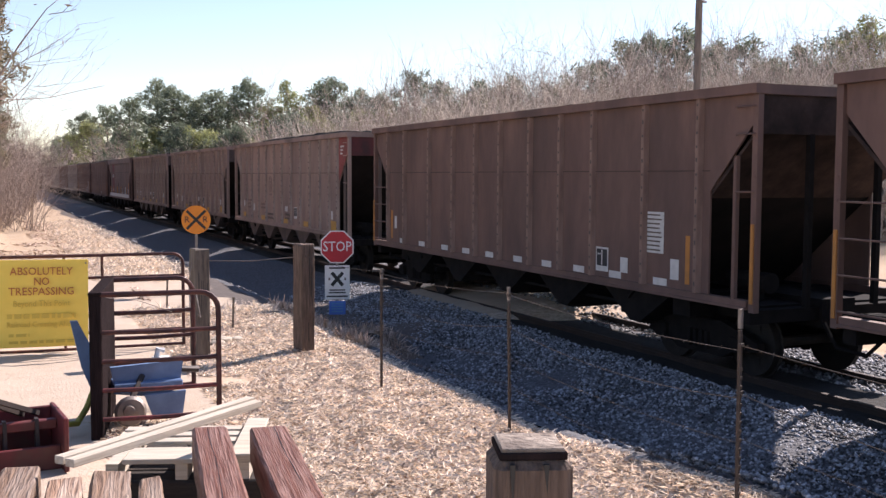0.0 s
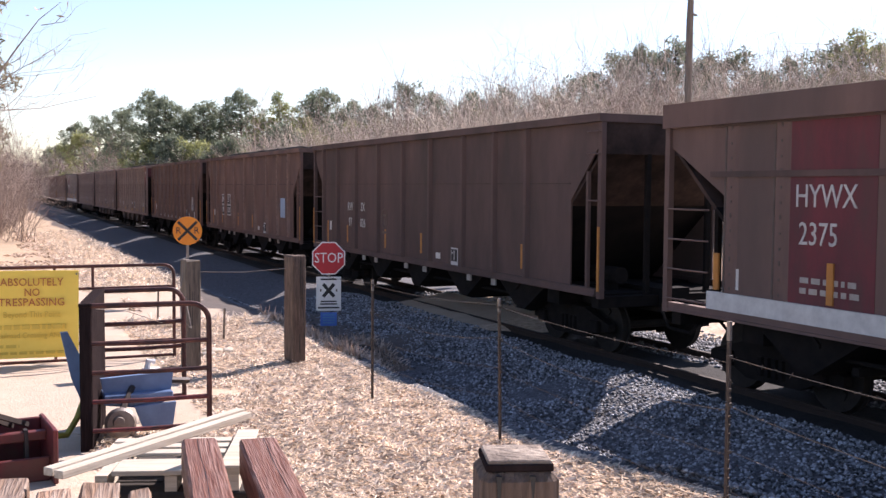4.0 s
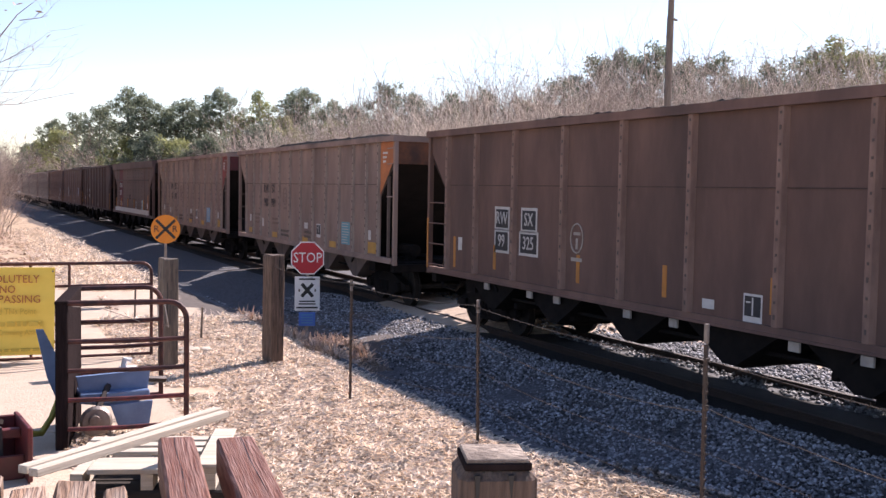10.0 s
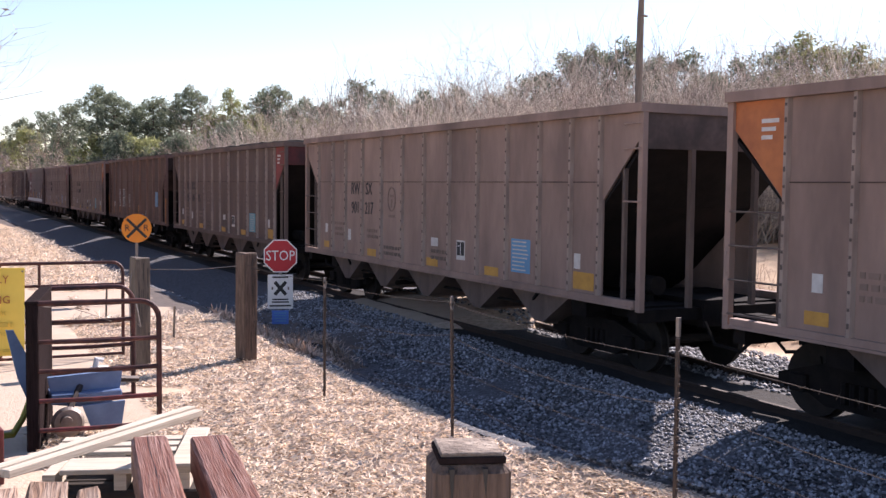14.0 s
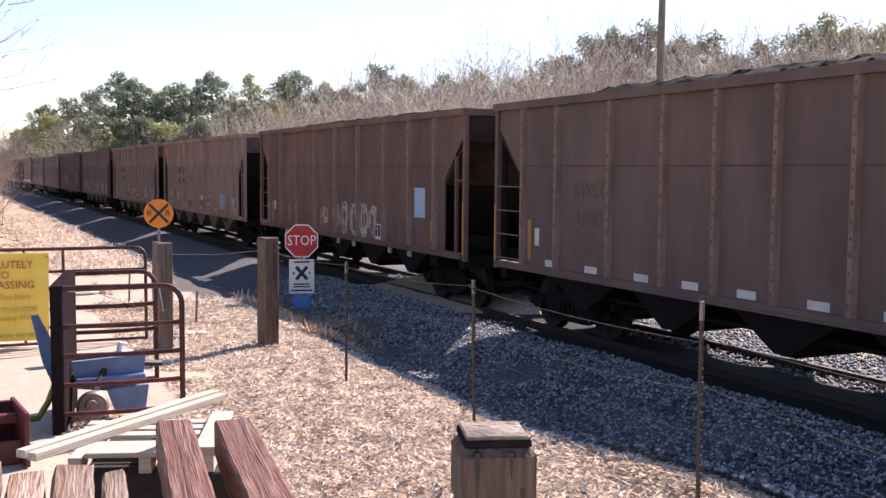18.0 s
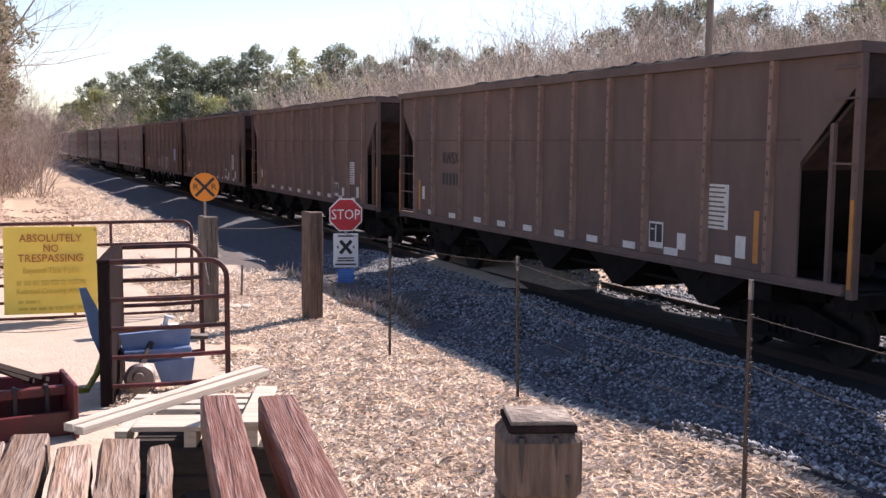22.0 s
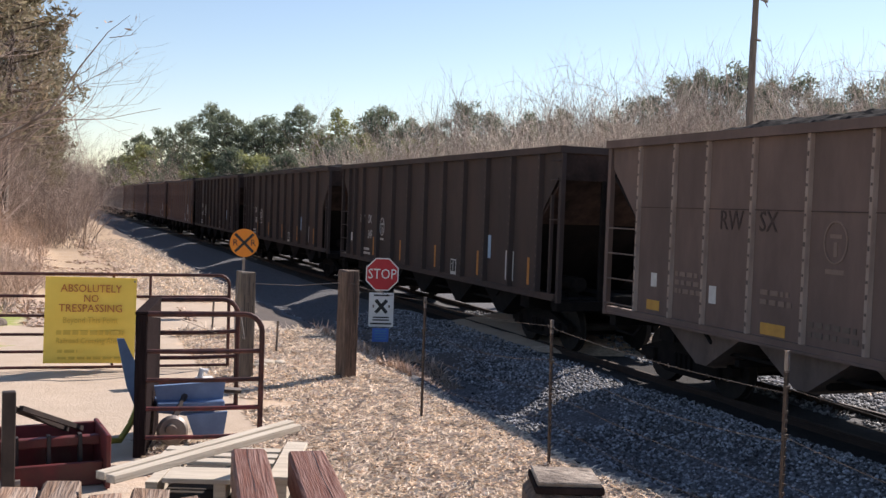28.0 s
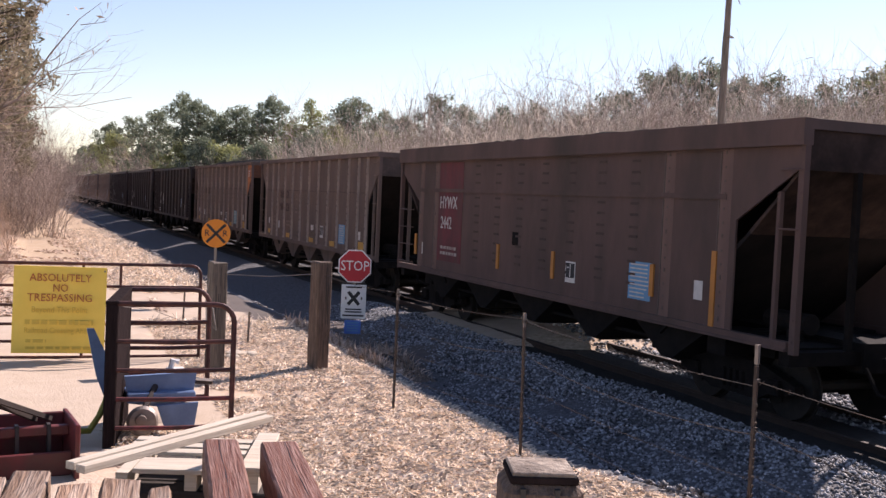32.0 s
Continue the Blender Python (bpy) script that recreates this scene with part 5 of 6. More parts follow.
# stacked ties, timbers and lumber close to the eye
TIES = [(0.12, 0.185, 5.5, -2), (0.31, 0.165, 5.2, -3), (0.525, 0.185, 5.23, -2), (0.69, 0.11, 5.03, -1), (-0.09, 0.19, 5.42, -3)]
for i, (x, w, yend, turn) in enumerate(TIES):
    t = new("railway_tie", None)
    bm = B()
    ln = 2.45
    box(bm, -w / 2, w / 2, -ln, 0, -0.17, 0, 0.012)
    bmesh.ops.subdivide_edges(bm, edges=[e for e in bm.edges if abs(e.verts[0].co.y - e.verts[1].co.y) > 1], cuts=12)
    rnd = random.Random(i)
    for v in bm.verts:
        v.co.z += rnd.uniform(-0.008, 0.008)
        v.co.x += rnd.uniform(-0.006, 0.006)
        if v.co.y > -0.05:
            v.co.y += rnd.uniform(-0.03, 0.02)
    bpy.data.objects.remove(t)
    t = new("railway_tie", mesh("railway_tie", bm, M["oldtie"]))
    t.matrix_basis = pose(x, yend, 0.985, 0, 0, -turn - 9)
    tagged(t, "split and weathered old wooden railway tie in a stack", "timber", "stacked ties")
# lower ties spread wide and coloured near-black, painting the stack's shaded void
for j in range(3):
    for i in range(8):
        bm = B()
        box(bm, -0.1, 0.1, -2.45 if i < 5 else -1.5, 0, -0.17, 0, 0.012)
        t = new("railway_tie", mesh("railway_tie", bm, M["tie"]))
        t.matrix_basis = pose(-0.15 + 0.25 * i, 5.05 + 0.28 * j - (0.5 if i > 4 else 0) - 0.05 * i, 0.80 - 0.19 * j, 0, 0, 10)
        tagged(t, "old railway tie low in the stack, near-black for the void's shade", "timber", "stacked ties")
for i in range(2):
    bm = B()
    box(bm, -0.7, 1.5, -0.1, 0.1, 0, 0.24, 0.012)
    t = new("railway_tie", mesh("railway_tie", bm, M["oldtie"]))
    t.matrix_basis = pose(0.2, 3.1 + 1.6 * i, 0.0)
    tagged(t, "old wooden tie laid crosswise under the stack", "timber", "stacked ties")

for i, (xa, ya, w, yaw) in enumerate(((1.055, 5.44, 0.185, 8.0), (1.345, 5.33, 0.20, 8.0))):
    bm = B()
    ln = 2.7
    box(bm, -w / 2, w / 2, -ln, 0, -0.20, 0, 0.014)
    bmesh.ops.subdivide_edges(bm, edges=[e for e in bm.edges if abs(e.verts[0].co.y - e.verts[1].co.y) > 1], cuts=20)
    rnd = random.Random(i + 40)
    for v in bm.verts:
        v.co.z += rnd.uniform(-0.002, 0.002)
        v.co.x += rnd.uniform(-0.003, 0.003)
    beam = thing("heavy_timber", "heavy red-brown split timber beam laid over the stack", "timber", pose(xa, ya, 1.11, 0, 0, -yaw), "heavy timbers")
    part("beam", bm, M["redtimber"], beam)
    bm = B()
    x = -0.01 if i == 0 else 0.03
    for k in range(12 if i == 0 else 5):
        nx = x + rnd.uniform(-0.006, 0.007)
        y, dy = -0.02 - 0.2 * k, 0.2
        prism(bm, [(x - 0.0009, y), (x + 0.0009, y), (nx + 0.0009, y - dy), (nx - 0.0009, y - dy)], -0.004, 0.0024, "z")
        x = nx
    tagged(part("split", bm, M["signblack"], beam, "long dark split along the grain"), kind="stuff")
for x0, y0, z0, ln, w, yaw in ((0.285, 5.285, 1.07, 1.54, 0.06, 39.4), (0.33, 5.225, 1.065, 1.50, 0.06, 39.0)):
    b = new("lumber_board", mesh("lumber_board", box(B(), 0, ln, -w / 2, w / 2, -0.04, 0, 0.003), M["lumber"]))
    b.matrix_basis = pose(x0, y0, z0, 0, 0, yaw)
    tagged(b, "long pale sawn lumber board resting across the stack", "lumber", "pale boards")
rack = thing("pallet", "low pale wooden pallet of boards and slats beyond the ties", "pallet", pose(0.56, 6.13, 0.80, 0, 0, -20))
part("board", box(B(), 0.12, 0.86, 0.0, 0.27, -0.03, 0, 0.004), M["lumber"], rack)
for y in (0.40, 0.55, 0.70):
    part("slat", box(B(), -0.03, 0.72, y, y + 0.10, -0.022, 0, 0.003), M["lumber"], rack)
part("edge_board", box(B(), 0.74, 0.88, -0.02, 0.88, 0.002, 0.03, 0.004), M["lumber"], rack, "white board laid along the edge")
for x in (0.02, 0.42, 0.78):
    part("bearer", box(B(), x, x + 0.07, 0.02, 0.84, -0.13, -0.031), M["lumber"], rack)

# unseen ties added below the pallet, to make its void dark
void_tie = mesh("railway_tie", box(B(), -0.06, 1.0, 0, 0.22, 0, 0.165, 0.012), M["tie"])
for j in range(4):
    for i in range(4):
        t = new("railway_tie", void_tie)
        t.matrix_basis = pose(0.56, 6.13, 0, 0, 0, -20) @ pose(0.015 * ((i * 3 + j * 2) % 4), 0.01 + 0.235 * i, 0.004 + 0.166 * j)
        tagged(t, "short added tie, near-black to fill the shaded void under the pallet", "timber", "stacked ties")

# short post near the eye
near = thing("porch_post", "short grey-brown square post with a mitred cap block", "post", pose(1.252, 2.27, 0.028, 0, 0, -20))
bm = B()
box(bm, -0.098, 0.098, -0.098, 0.098, -0.2, 1.545, 0.008)
part("base_block", bm, M["cutpost"], near)
bm = B()
box(bm, -0.10, 0.10, -0.10, 0.10, 1.55, 1.72, 0.02)
part("head_block", bm, M["cutpost"], near)
# near-black collar stands in for the shadow line below the cap
bm = B()
box(bm, -0.086, 0.086, -0.086, 0.086, 1.722, 1.741, 0.003)
part("rim_board", bm, M["darkplank"], near, "dark collar painting the shadow line under the cap")
bm = B()
box(bm, -0.080, 0.080, -0.080, 0.080, 1.738, 1.750, 0.003)
part("cap", bm, M["oldcap"], near, "weathered paler top board")
bm = B()
for x, z, h in ((-0.055, 1.60, 0.115), (0.03, 1.64, 0.075), (0.06, 1.58, 0.04)):
    prism(bm, [(x - 0.007, z + h), (x + 0.007, z + h), (x + 0.002, z)], -0.103, -0.09, "y")
tagged(part("drying_crack", bm, M["signblack"], near, "dark drying cracks"), kind="stuff")

# utility pole beyond the track
pole = thing("utility_pole", "tall weathered wooden utility pole with a crossarm", "utility pole", pose(25.8, 33.2, -0.2, 0, 1.0, 30))
bm = B()
tube(bm, [(0, 0, 0), (0, 0, 12.0)], 0.17, 12, 0.115)
part("shaft", bm, M["pole"], pole)
bm = B()
box(bm, -0.75, 0.85, -0.16, -0.05, 11.25, 11.36)
part("crossarm", bm, M["pole"], pole)
bm = B()
tube(bm, [(0.5, -0.1, 11.35), (0.95, -0.1, 11.10)], 0.02, 5)
tube(bm, [(-0.1, -0.1, 10.9), (-0.35, -0.1, 11.26)], 0.015, 5)
part("brace", bm, M["galv"], pole)
for x in (-0.65, -0.25, 0.65):
    bm = B()
    tube(bm, [(x, -0.1, 11.36), (x, -0.1, 11.55)], 0.045, 8, 0.03)
    part("insulator", bm, M["galv"], pole)
bm = B()
box(bm, -0.2, 0.25, -0.2, -0.1, 9.6, 9.66)
part("bracket", bm, M["galv"], pole)
bm = B()
tube(bm, [(-0.62, -0.1, 6.5), (-0.60, -0.1, 9.4), (-0.52, -0.1, 10.0)], 0.012, 4)
part("hanging_cable", bm, M["machdark"], pole)

# loose stakes and stones in the grass
for x, y, h in ((3.55, 16.3, 0.5), (2.9, 18.8, 0.6)):
    bm = B()
    tube(bm, [(0, 0, -0.1), (0.02, 0, h)], 0.018, 5)
    s = new("marker_stake", mesh("marker_stake", bm, M["post"]))
    s.matrix_basis = pose(x, y, ground_z(x, y))
    tagged(s, "thin grey wooden stake in the dry grass", "stake", "stakes")
rnd = random.Random(9)
for x, y, r in ((3.1, 15.0, 0.16), (3.0, 14.8, 0.12), (3.35, 15.1, 0.1), (-1.7, 19.5, 0.35), (-0.9, 20.2, 0.3), (-2.4, 20.4, 0.4)):
    bm = B()
    bmesh.ops.create_icosphere(bm, subdivisions=2, radius=r)
    for v in bm.verts:
        v.co *= 1 + 0.35 * noise.noise(v.co * 6 + Vector((x, y, 0)))
        v.co.z *= 0.45
    s = new("stone", mesh("stone", bm, M["post"] if y > 16 else M["lumber"]))
    s.matrix_basis = pose(x, y, ground_z(x, y) + 0.02, 0, 0, rnd.uniform(0, 360))
    tagged(s, "pale flat broken slab lying in the grass" if y < 16 else "grey-brown field stone heaped beside the gate", "stone", "loose stones")

# ---- plants ----
M["needle3"] = mat("winter_worn_pine_needles", (0.27, 0.235, 0.155), (0.19, 0.175, 0.11), 0.8, scale=0.6, island=0.5, c3=(0.34, 0.26, 0.18), s3=0.4, through_light=0.45)
M["twigrose"] = mat("rosy_bare_twig", (0.45, 0.355, 0.30), (0.29, 0.225, 0.19), 0.9, scale=2, island=0.45)


def arr_mesh(name, V, F, material):
    me = bpy.data.meshes.new(name)
    V, F = np.asarray(V, dtype=np.float32), np.asarray(F, dtype=np.int32)
    n = F.shape[1]
    me.vertices.add(len(V))
    me.vertices.foreach_set("co", V.ravel())
    me.loops.add(F.size)
    me.loops.foreach_set("vertex_index", F.ravel())
    me.polygons.add(len(F))
    me.polygons.foreach_set("loop_start", np.arange(0, F.size, n, dtype=np.int32))
    me.materials.append(material)
    me.update(calc_edges=True)
    return me


class Sticks:
    """Many thin tapered three-sided sticks in one mesh."""
    def __init__(self):
        self.V, self.F, self.n = [], [], 0

    def add(self, pts, r0, r1):
        pts = [np.asarray(p, float) for p in pts]
        k = len(pts)
        for i, p in enumerate(pts):
            d = pts[min(i + 1, k - 1)] - pts[max(i - 1, 0)]
            d /= np.linalg.norm(d) + 1e-9
            a = np.cross(d, (0.31, 0.17, 0.93) if abs(d[2]) < 0.9 else (1, 0, 0))
            a /= np.linalg.norm(a) + 1e-9
            c = np.cross(d, a)
            r = r0 + (r1 - r0) * i / (k - 1)
            for q in range(3):
                th = q * 2.0944
                self.V.append(p + r * (a * math.cos(th) + c * math.sin(th)))
        for i in range(k - 1):
            o = self.n + 3 * i
            for q in range(3):
                self.F.append((o + q, o + (q + 1) % 3, o + 3 + (q + 1) % 3, o + 3 + q))
        self.n += 3 * k

    def branch(self, rnd, p, d, length, r, depth, spread=0.6, up=0.15, kids=3, bend=0.18):
        pts, q, dd = [np.array(p, float)], np.array(p, float), np.array(d, float)
        steps = 4
        for _ in range(steps):
            dd = dd + np.array([rnd.gauss(0, bend), rnd.gauss(0, bend), rnd.gauss(0, bend) + up * 0.5])
            dd /= np.linalg.norm(dd)
            q = q + dd * length / steps
            pts.append(q.copy())
        self.add(pts, r, r * 0.45)
        if depth:
            for _ in range(kids):
                i = rnd.randint(1, steps)
                nd = dd + np.array([rnd.gauss(0, spread), rnd.gauss(0, spread), rnd.gauss(0, spread) + up])
                nd /= np.linalg.norm(nd)
                self.branch(rnd, pts[i], nd, length * rnd.uniform(0.45, 0.75), r * 0.5, depth - 1, spread, up, kids, bend)

    def mesh(self, name, material):
        return arr_mesh(name, self.V, self.F, material)


def tufts(rnd, centres, per, size, spread):
    """Clumps of small crossed leaf blades round the centres."""
    V, F = [], []
    for (c, s) in centres:
        for _ in range(per):
            v = np.array([rnd.gauss(0, 1), rnd.gauss(0, 1), rnd.gauss(0, 0.75)])
            v *= spread * s * rnd.uniform(0.25, 1.0) ** 0.6 / (np.linalg.norm(v) + 1e-6)
            p = np.array(c) + v
            a = np.array([rnd.gauss(0, 1) for _ in range(3)])
            a /= np.linalg.norm(a)
            b = np.cross(a, [rnd.gauss(0, 1) for _ in range(3)])
            b /= np.linalg.norm(b) + 1e-6
            z = size * rnd.uniform(0.6, 1.4)
            n = len(V)
            V += [p - a * z, p + b * z * 0.26, p + a * z, p - b * z * 0.22]
            F.append((n, n + 1, n + 2, n + 3))
    return V, F


def pine_tree(seed, h=13.0, crown=0.55, width=3.0, material="needle"):
    rnd = random.Random(seed)
    ob = thing("pine_tree", "tall green loblolly pine with an uneven open crown", "tree")
    st = Sticks()
    top = np.array([rnd.uniform(-0.5, 0.5), rnd.uniform(-0.5, 0.5), h])
    st.add([(0, 0, -0.5), top * 0.35, top * 0.7, top * 0.98], 0.22, 0.05)
    centres = []
    n = 44
    for i in range(n):
        v = (i + rnd.random()) / n
        u = (1 - crown) + crown * v * 0.97
        a = i * 2.4 + rnd.gauss(0, 0.5)
        reach = width * max(0.16, math.sin(math.pi * min(1, v * 0.74 + 0.22))) * rnd.uniform(0.5, 1.08)
        p0 = top * (u - 0.02)
        p1 = p0 + np.array([math.cos(a) * reach, math.sin(a) * reach, reach * rnd.uniform(0.15, 0.5)])
        st.add([p0, (p0 + p1) / 2 - np.array([0, 0, 0.12]), p1], 0.065, 0.02)
        centres.append((p1 + np.array([0, 0, 0.1]), rnd.uniform(0.75, 1.25)))
        if reach > 1.3:
            centres.append((p0 + (p1 - p0) * rnd.uniform(0.5, 0.7) + np.array([rnd.gauss(0, 0.5), rnd.gauss(0, 0.5), rnd.gauss(0.35, 0.2)]), rnd.uniform(0.6, 1.0)))
    for k in range(5):
        centres.append((top + np.array([rnd.gauss(0, 0.55), rnd.gauss(0, 0.55), rnd.gauss(-0.4, 0.35)]), 0.9))
    part("trunk", st.mesh("trunk", M["bark"]), None, ob)
    V, F = tufts(rnd, centres, 62, 0.20, 0.66)
    part("crown", arr_mesh("crown", V, F, M[material]), None, ob, "clumps of needles with gaps of sky")
    return ob


def bare_shrub(seed, name="bare_thicket", label="dense thicket of pale bare winter branches", stems=46, h=6.0, r=2.2, mat_="twig", thick=0.035, depth=2):
    rnd = random.Random(seed)
    st = Sticks()
    for _ in range(stems):
        a, q = rnd.uniform(0, 6.283), r * math.sqrt(rnd.random())
        d = np.array([rnd.gauss(0, 0.42), rnd.gauss(0, 0.42), 1.0])
        d /= np.linalg.norm(d)
        st.branch(rnd, (math.cos(a) * q, math.sin(a) * q, -0.2), d, h * rnd.uniform(0.55, 0.95), thick, depth, 0.65, 0.12, 3, 0.13)
    ob = new(name, st.mesh(name, M[mat_]))
    return tagged(ob, label, "shrub", "bare winter thickets")


def put_copies(protos, spots, seed):
    rnd = random.Random(seed)
    used = set()
    for i, (x, y, s) in enumerate(spots):
        pr = protos[i % len(protos)]
        m = pose(x, y, ground_z(x, y), 0, 0, rnd.uniform(0, 360)) @ Matrix.Diagonal((s, s, s * rnd.uniform(0.92, 1.08), 1))
        if pr.name not in used:
            used.add(pr.name)
            pr.matrix_basis = m
            continue
        c = copy_thing(pr, m)
        c.matrix_basis = m


def far(az, d):
    """A distance that keeps a tree on the far side of the track."""
    return max(d, 18.5 / math.sin(radians(az)))


def at(az, d):
    return d * math.sin(radians(az)), d * math.cos(radians(az))


# pines beyond the track: bearing, height of the top over the eye's level, distance
PINES = [(3.4, 1.6, 150, 0), (4.6, 3.0, 130, 0), (5.9, 3.2, 128, 0), (7.0, 3.9, 124, 0), (8.4, 5.0, 118, 0), (9.3, 4.6, 120, 0), (10.2, 4.4, 122, 0), (11.3, 4.7, 118, 0), (12.2, 4.4, 121, 0),
         (13.3, 4.7, 117, 0), (14.3, 3.9, 112, 1), (15.4, 4.2, 112, 1), (16.4, 4.0, 110, 1), (17.2, 4.7, 116, 0), (18.2, 5.4, 114, 0), (19.4, 4.8, 112, 0), (20.6, 4.4, 110, 0), (22.6, 5.2, 106, 0),
         (24.2, 4.6, 104, 0), (26.0, 4.9, 100, 0), (28.0, 5.2, 98, 0), (30.2, 5.7, 96, 0), (32.4, 6.8, 94, 0), (34.2, 7.7, 92, 0), (35.6, 7.2, 93, 0), (37.2, 7.7, 91, 0), (38.4, 7.0, 92, 0), (40.4, 7.3, 90, 0),
         (42.0, 6.4, 90, 0), (43.6, 6.6, 88, 0), (45.0, 7.8, 86, 0), (46.4, 8.2, 85, 1), (47.7, 8.0, 86, 1), (49.3, 7.5, 85, 1), (51.7, 7.9, 84, 0), (53.2, 7.4, 84, 0), (55.5, 7.5, 84, 0)]
protos = [pine_tree(11, 13, 0.62, 3.2), pine_tree(12, 13, 0.5, 2.8), pine_tree(13, 13, 0.7, 3.4), pine_tree(14, 13, 0.58, 3.0)]
light_ones = [pine_tree(15, 13, 0.72, 3.3, "needle2"), pine_tree(16, 13, 0.66, 3.0, "needle2")]
for o in light_ones:
    tagged(o, "yellow-green sunlit pine with a rounded crown", group="pines beyond the track")
for o in protos:
    tagged(o, group="pines beyond the track")
spots, light_spots = [], []
for az, el, d, lt in PINES:
    d = far(az, d)
    x, y = at(az, d)
    el += 0.30 if az < 30 else 0.0
    (light_spots if lt else spots).append((x, y, (d * math.tan(radians(el)) + EYE - ground_z(x, y)) / 13.2))
put_copies(protos, spots, 21)
put_copies(light_ones, light_spots, 22)

# a second, lower rank that closes the wood behind
rnd = random.Random(77)
back = [bare_shrub(30 + i, "bare_tree_rank", "dense rank of grey bare trees behind the pines", 34, 8.0, 4.5, "twigdark", 0.07) for i in range(2)]
bspots = []
for i in range(46):
    az = 1.5 + i * 1.2
    d = far(az, 135 - 0.7 * az + rnd.uniform(-5, 5))
    x, y = at(az, d)
    el = 2.0 + 0.07 * az + rnd.uniform(-0.3, 0.3)
    bspots.append((x, y, (d * math.tan(radians(el)) + EYE) / 9.5))
put_copies(back, bspots, 23)
green = [pine_tree(17, 7, 0.9, 3.4), pine_tree(18, 7, 0.92, 3.2, "needle2")]
for o in green:
    tagged(o, "low bushy evergreen at the edge of the wood", "tree", "low evergreens")
gspots = []
for i in range(34):
    az = 4 + i * 1.45 + rnd.uniform(-0.4, 0.4)
    d = far(az, 112 - 0.5 * az + rnd.uniform(-6, 6))
    x, y = at(az, d)
    el = 2.1 + 0.08 * az + rnd.uniform(-0.4, 0.3)
    gspots.append((x, y, (d * math.tan(radians(el)) + EYE) / 7.2))
put_copies(green, gspots, 24)

# woods that close the end of the line
endwood = [bare_shrub(36 + i, "bare_tree_rank", "grey bare woods closing the far end of the line", 60, 9.0, 7.0, "twigdark", 0.16) for i in range(2)]
for o in endwood:
    tagged(o, category="tree", group="far bare woods")
put_copies(endwood, [(-16 + 5.2 * i + rnd.uniform(-1.5, 1.5), 330 + rnd.uniform(-25, 45), rnd.uniform(0.75, 1.05)) for i in range(15)], 33)

# pale thickets in front of the pines
thickets = [bare_shrub(40 + i, stems=44, h=7.0, r=2.6, thick=0.056, depth=3, mat_="twig" if i % 2 else "twigrose") for i in range(4)]
tspots = []
for i in range(64):
    az = 15.5 + i * 0.64 + rnd.uniform(-0.2, 0.2)
    d = far(az, rnd.uniform(52, 72))
    el = 3.5 + 3.0 * sstep(16, 34, az) + rnd.uniform(-0.6, 0.35)
    x, y = at(az, d)
    tspots.append((x, y, (d * math.tan(radians(el)) + EYE - ground_z(x, y)) / 9.6))
for i in range(16):
    az = 3.2 + i * 0.8
    d = far(az, rnd.uniform(88, 100))
    x, y = at(az, d)
    tspots.append((x, y, (d * math.tan(radians(rnd.uniform(1.3, 2.3))) + EYE) / 9.6))
put_copies(thickets, tspots, 25)


def sapling(seed):
    rnd = random.Random(seed)
    st = Sticks()
    for _ in range(7):
        x, y = rnd.gauss(0, 1.6), rnd.gauss(0, 1.6)
        hgt = rnd.uniform(8, 11)
        st.add([(x, y, -0.3), (x + rnd.gauss(0, 0.2), y, hgt * 0.5), (x + rnd.gauss(0, 0.5), y, hgt)], 0.04, 0.008)
        for _ in range(16):
            z = hgt * rnd.uniform(0.35, 0.95)
            d = np.array([rnd.gauss(0, 0.5), rnd.gauss(0, 0.5), 1.1])
            d /= np.linalg.norm(d)
            st.branch(rnd, (x, y, z), d, rnd.uniform(0.8, 2.0), 0.016, 1, 0.5, 0.2, 3, 0.12)
    ob = new("sapling_clump", st.mesh("sapling_clump", M["twigdark"]))
    return tagged(ob, "clump of slender bare saplings over the thicket", "tree", "bare saplings")


saps = [sapling(60), sapling(61)]
sspots = []
for az, el in ((14.8, 4.9), (21.6, 7.0), (22.4, 7.5), (23.4, 7.2), (24.3, 6.6), (26.4, 6.6), (27.2, 7.1), (28.6, 6.8), (30.0, 6.9), (31.2, 6.9), (35.0, 8.5), (36.0, 8.6), (39.0, 8.8), (42.3, 8.0), (43.4, 8.2), (50.4, 7.0)):
    d = 78
    x, y = at(az, d)
    sspots.append((x, y, (d * math.tan(radians(el - 1.0)) + EYE) / 10.6))
put_copies(saps, sspots, 26)

# the near side: bank of weeds, thickets, pines and one reaching bare tree
weeds = [bare_shrub(70 + i, "weed_clump", "tangled dry brown weeds on the bank", 60, 1.5, 0.9, "weed" if i else "twigrose", 0.010) for i in range(3)]
for o in weeds:
    tagged(o, category="weeds", group="weeds on the bank")
wspots = []
for i in range(150):
    y = rnd.uniform(23, 75)
    x = -0.9 - rnd.random() ** 1.4 * 7 + 0.022 * (y - 23)
    wspots.append((x, y, rnd.uniform(0.3, 0.85)))
# clumps added beyond the track, covering bright ground seen below the cars
for i in range(90):
    wspots.append((rnd.uniform(14.6, 18.5), rnd.uniform(6, 60), rnd.uniform(0.5, 0.95)))
put_copies(weeds, wspots, 27)
hedge = [bare_shrub(80 + i, "bank_thicket", "tangle of bare winter branches on the bank", 36, 4.2, 1.7, "twigdark" if i % 2 else "twigrose", 0.022, 3) for i in range(3)]
for o in hedge:
    tagged(o, group="bank thickets")
hspots = []
for i in range(44):
    y = rnd.uniform(27, 95)
    hspots.append((-2.6 - rnd.random() * 7 + 0.03 * (y - 27), y, rnd.uniform(0.5, 1.25)))
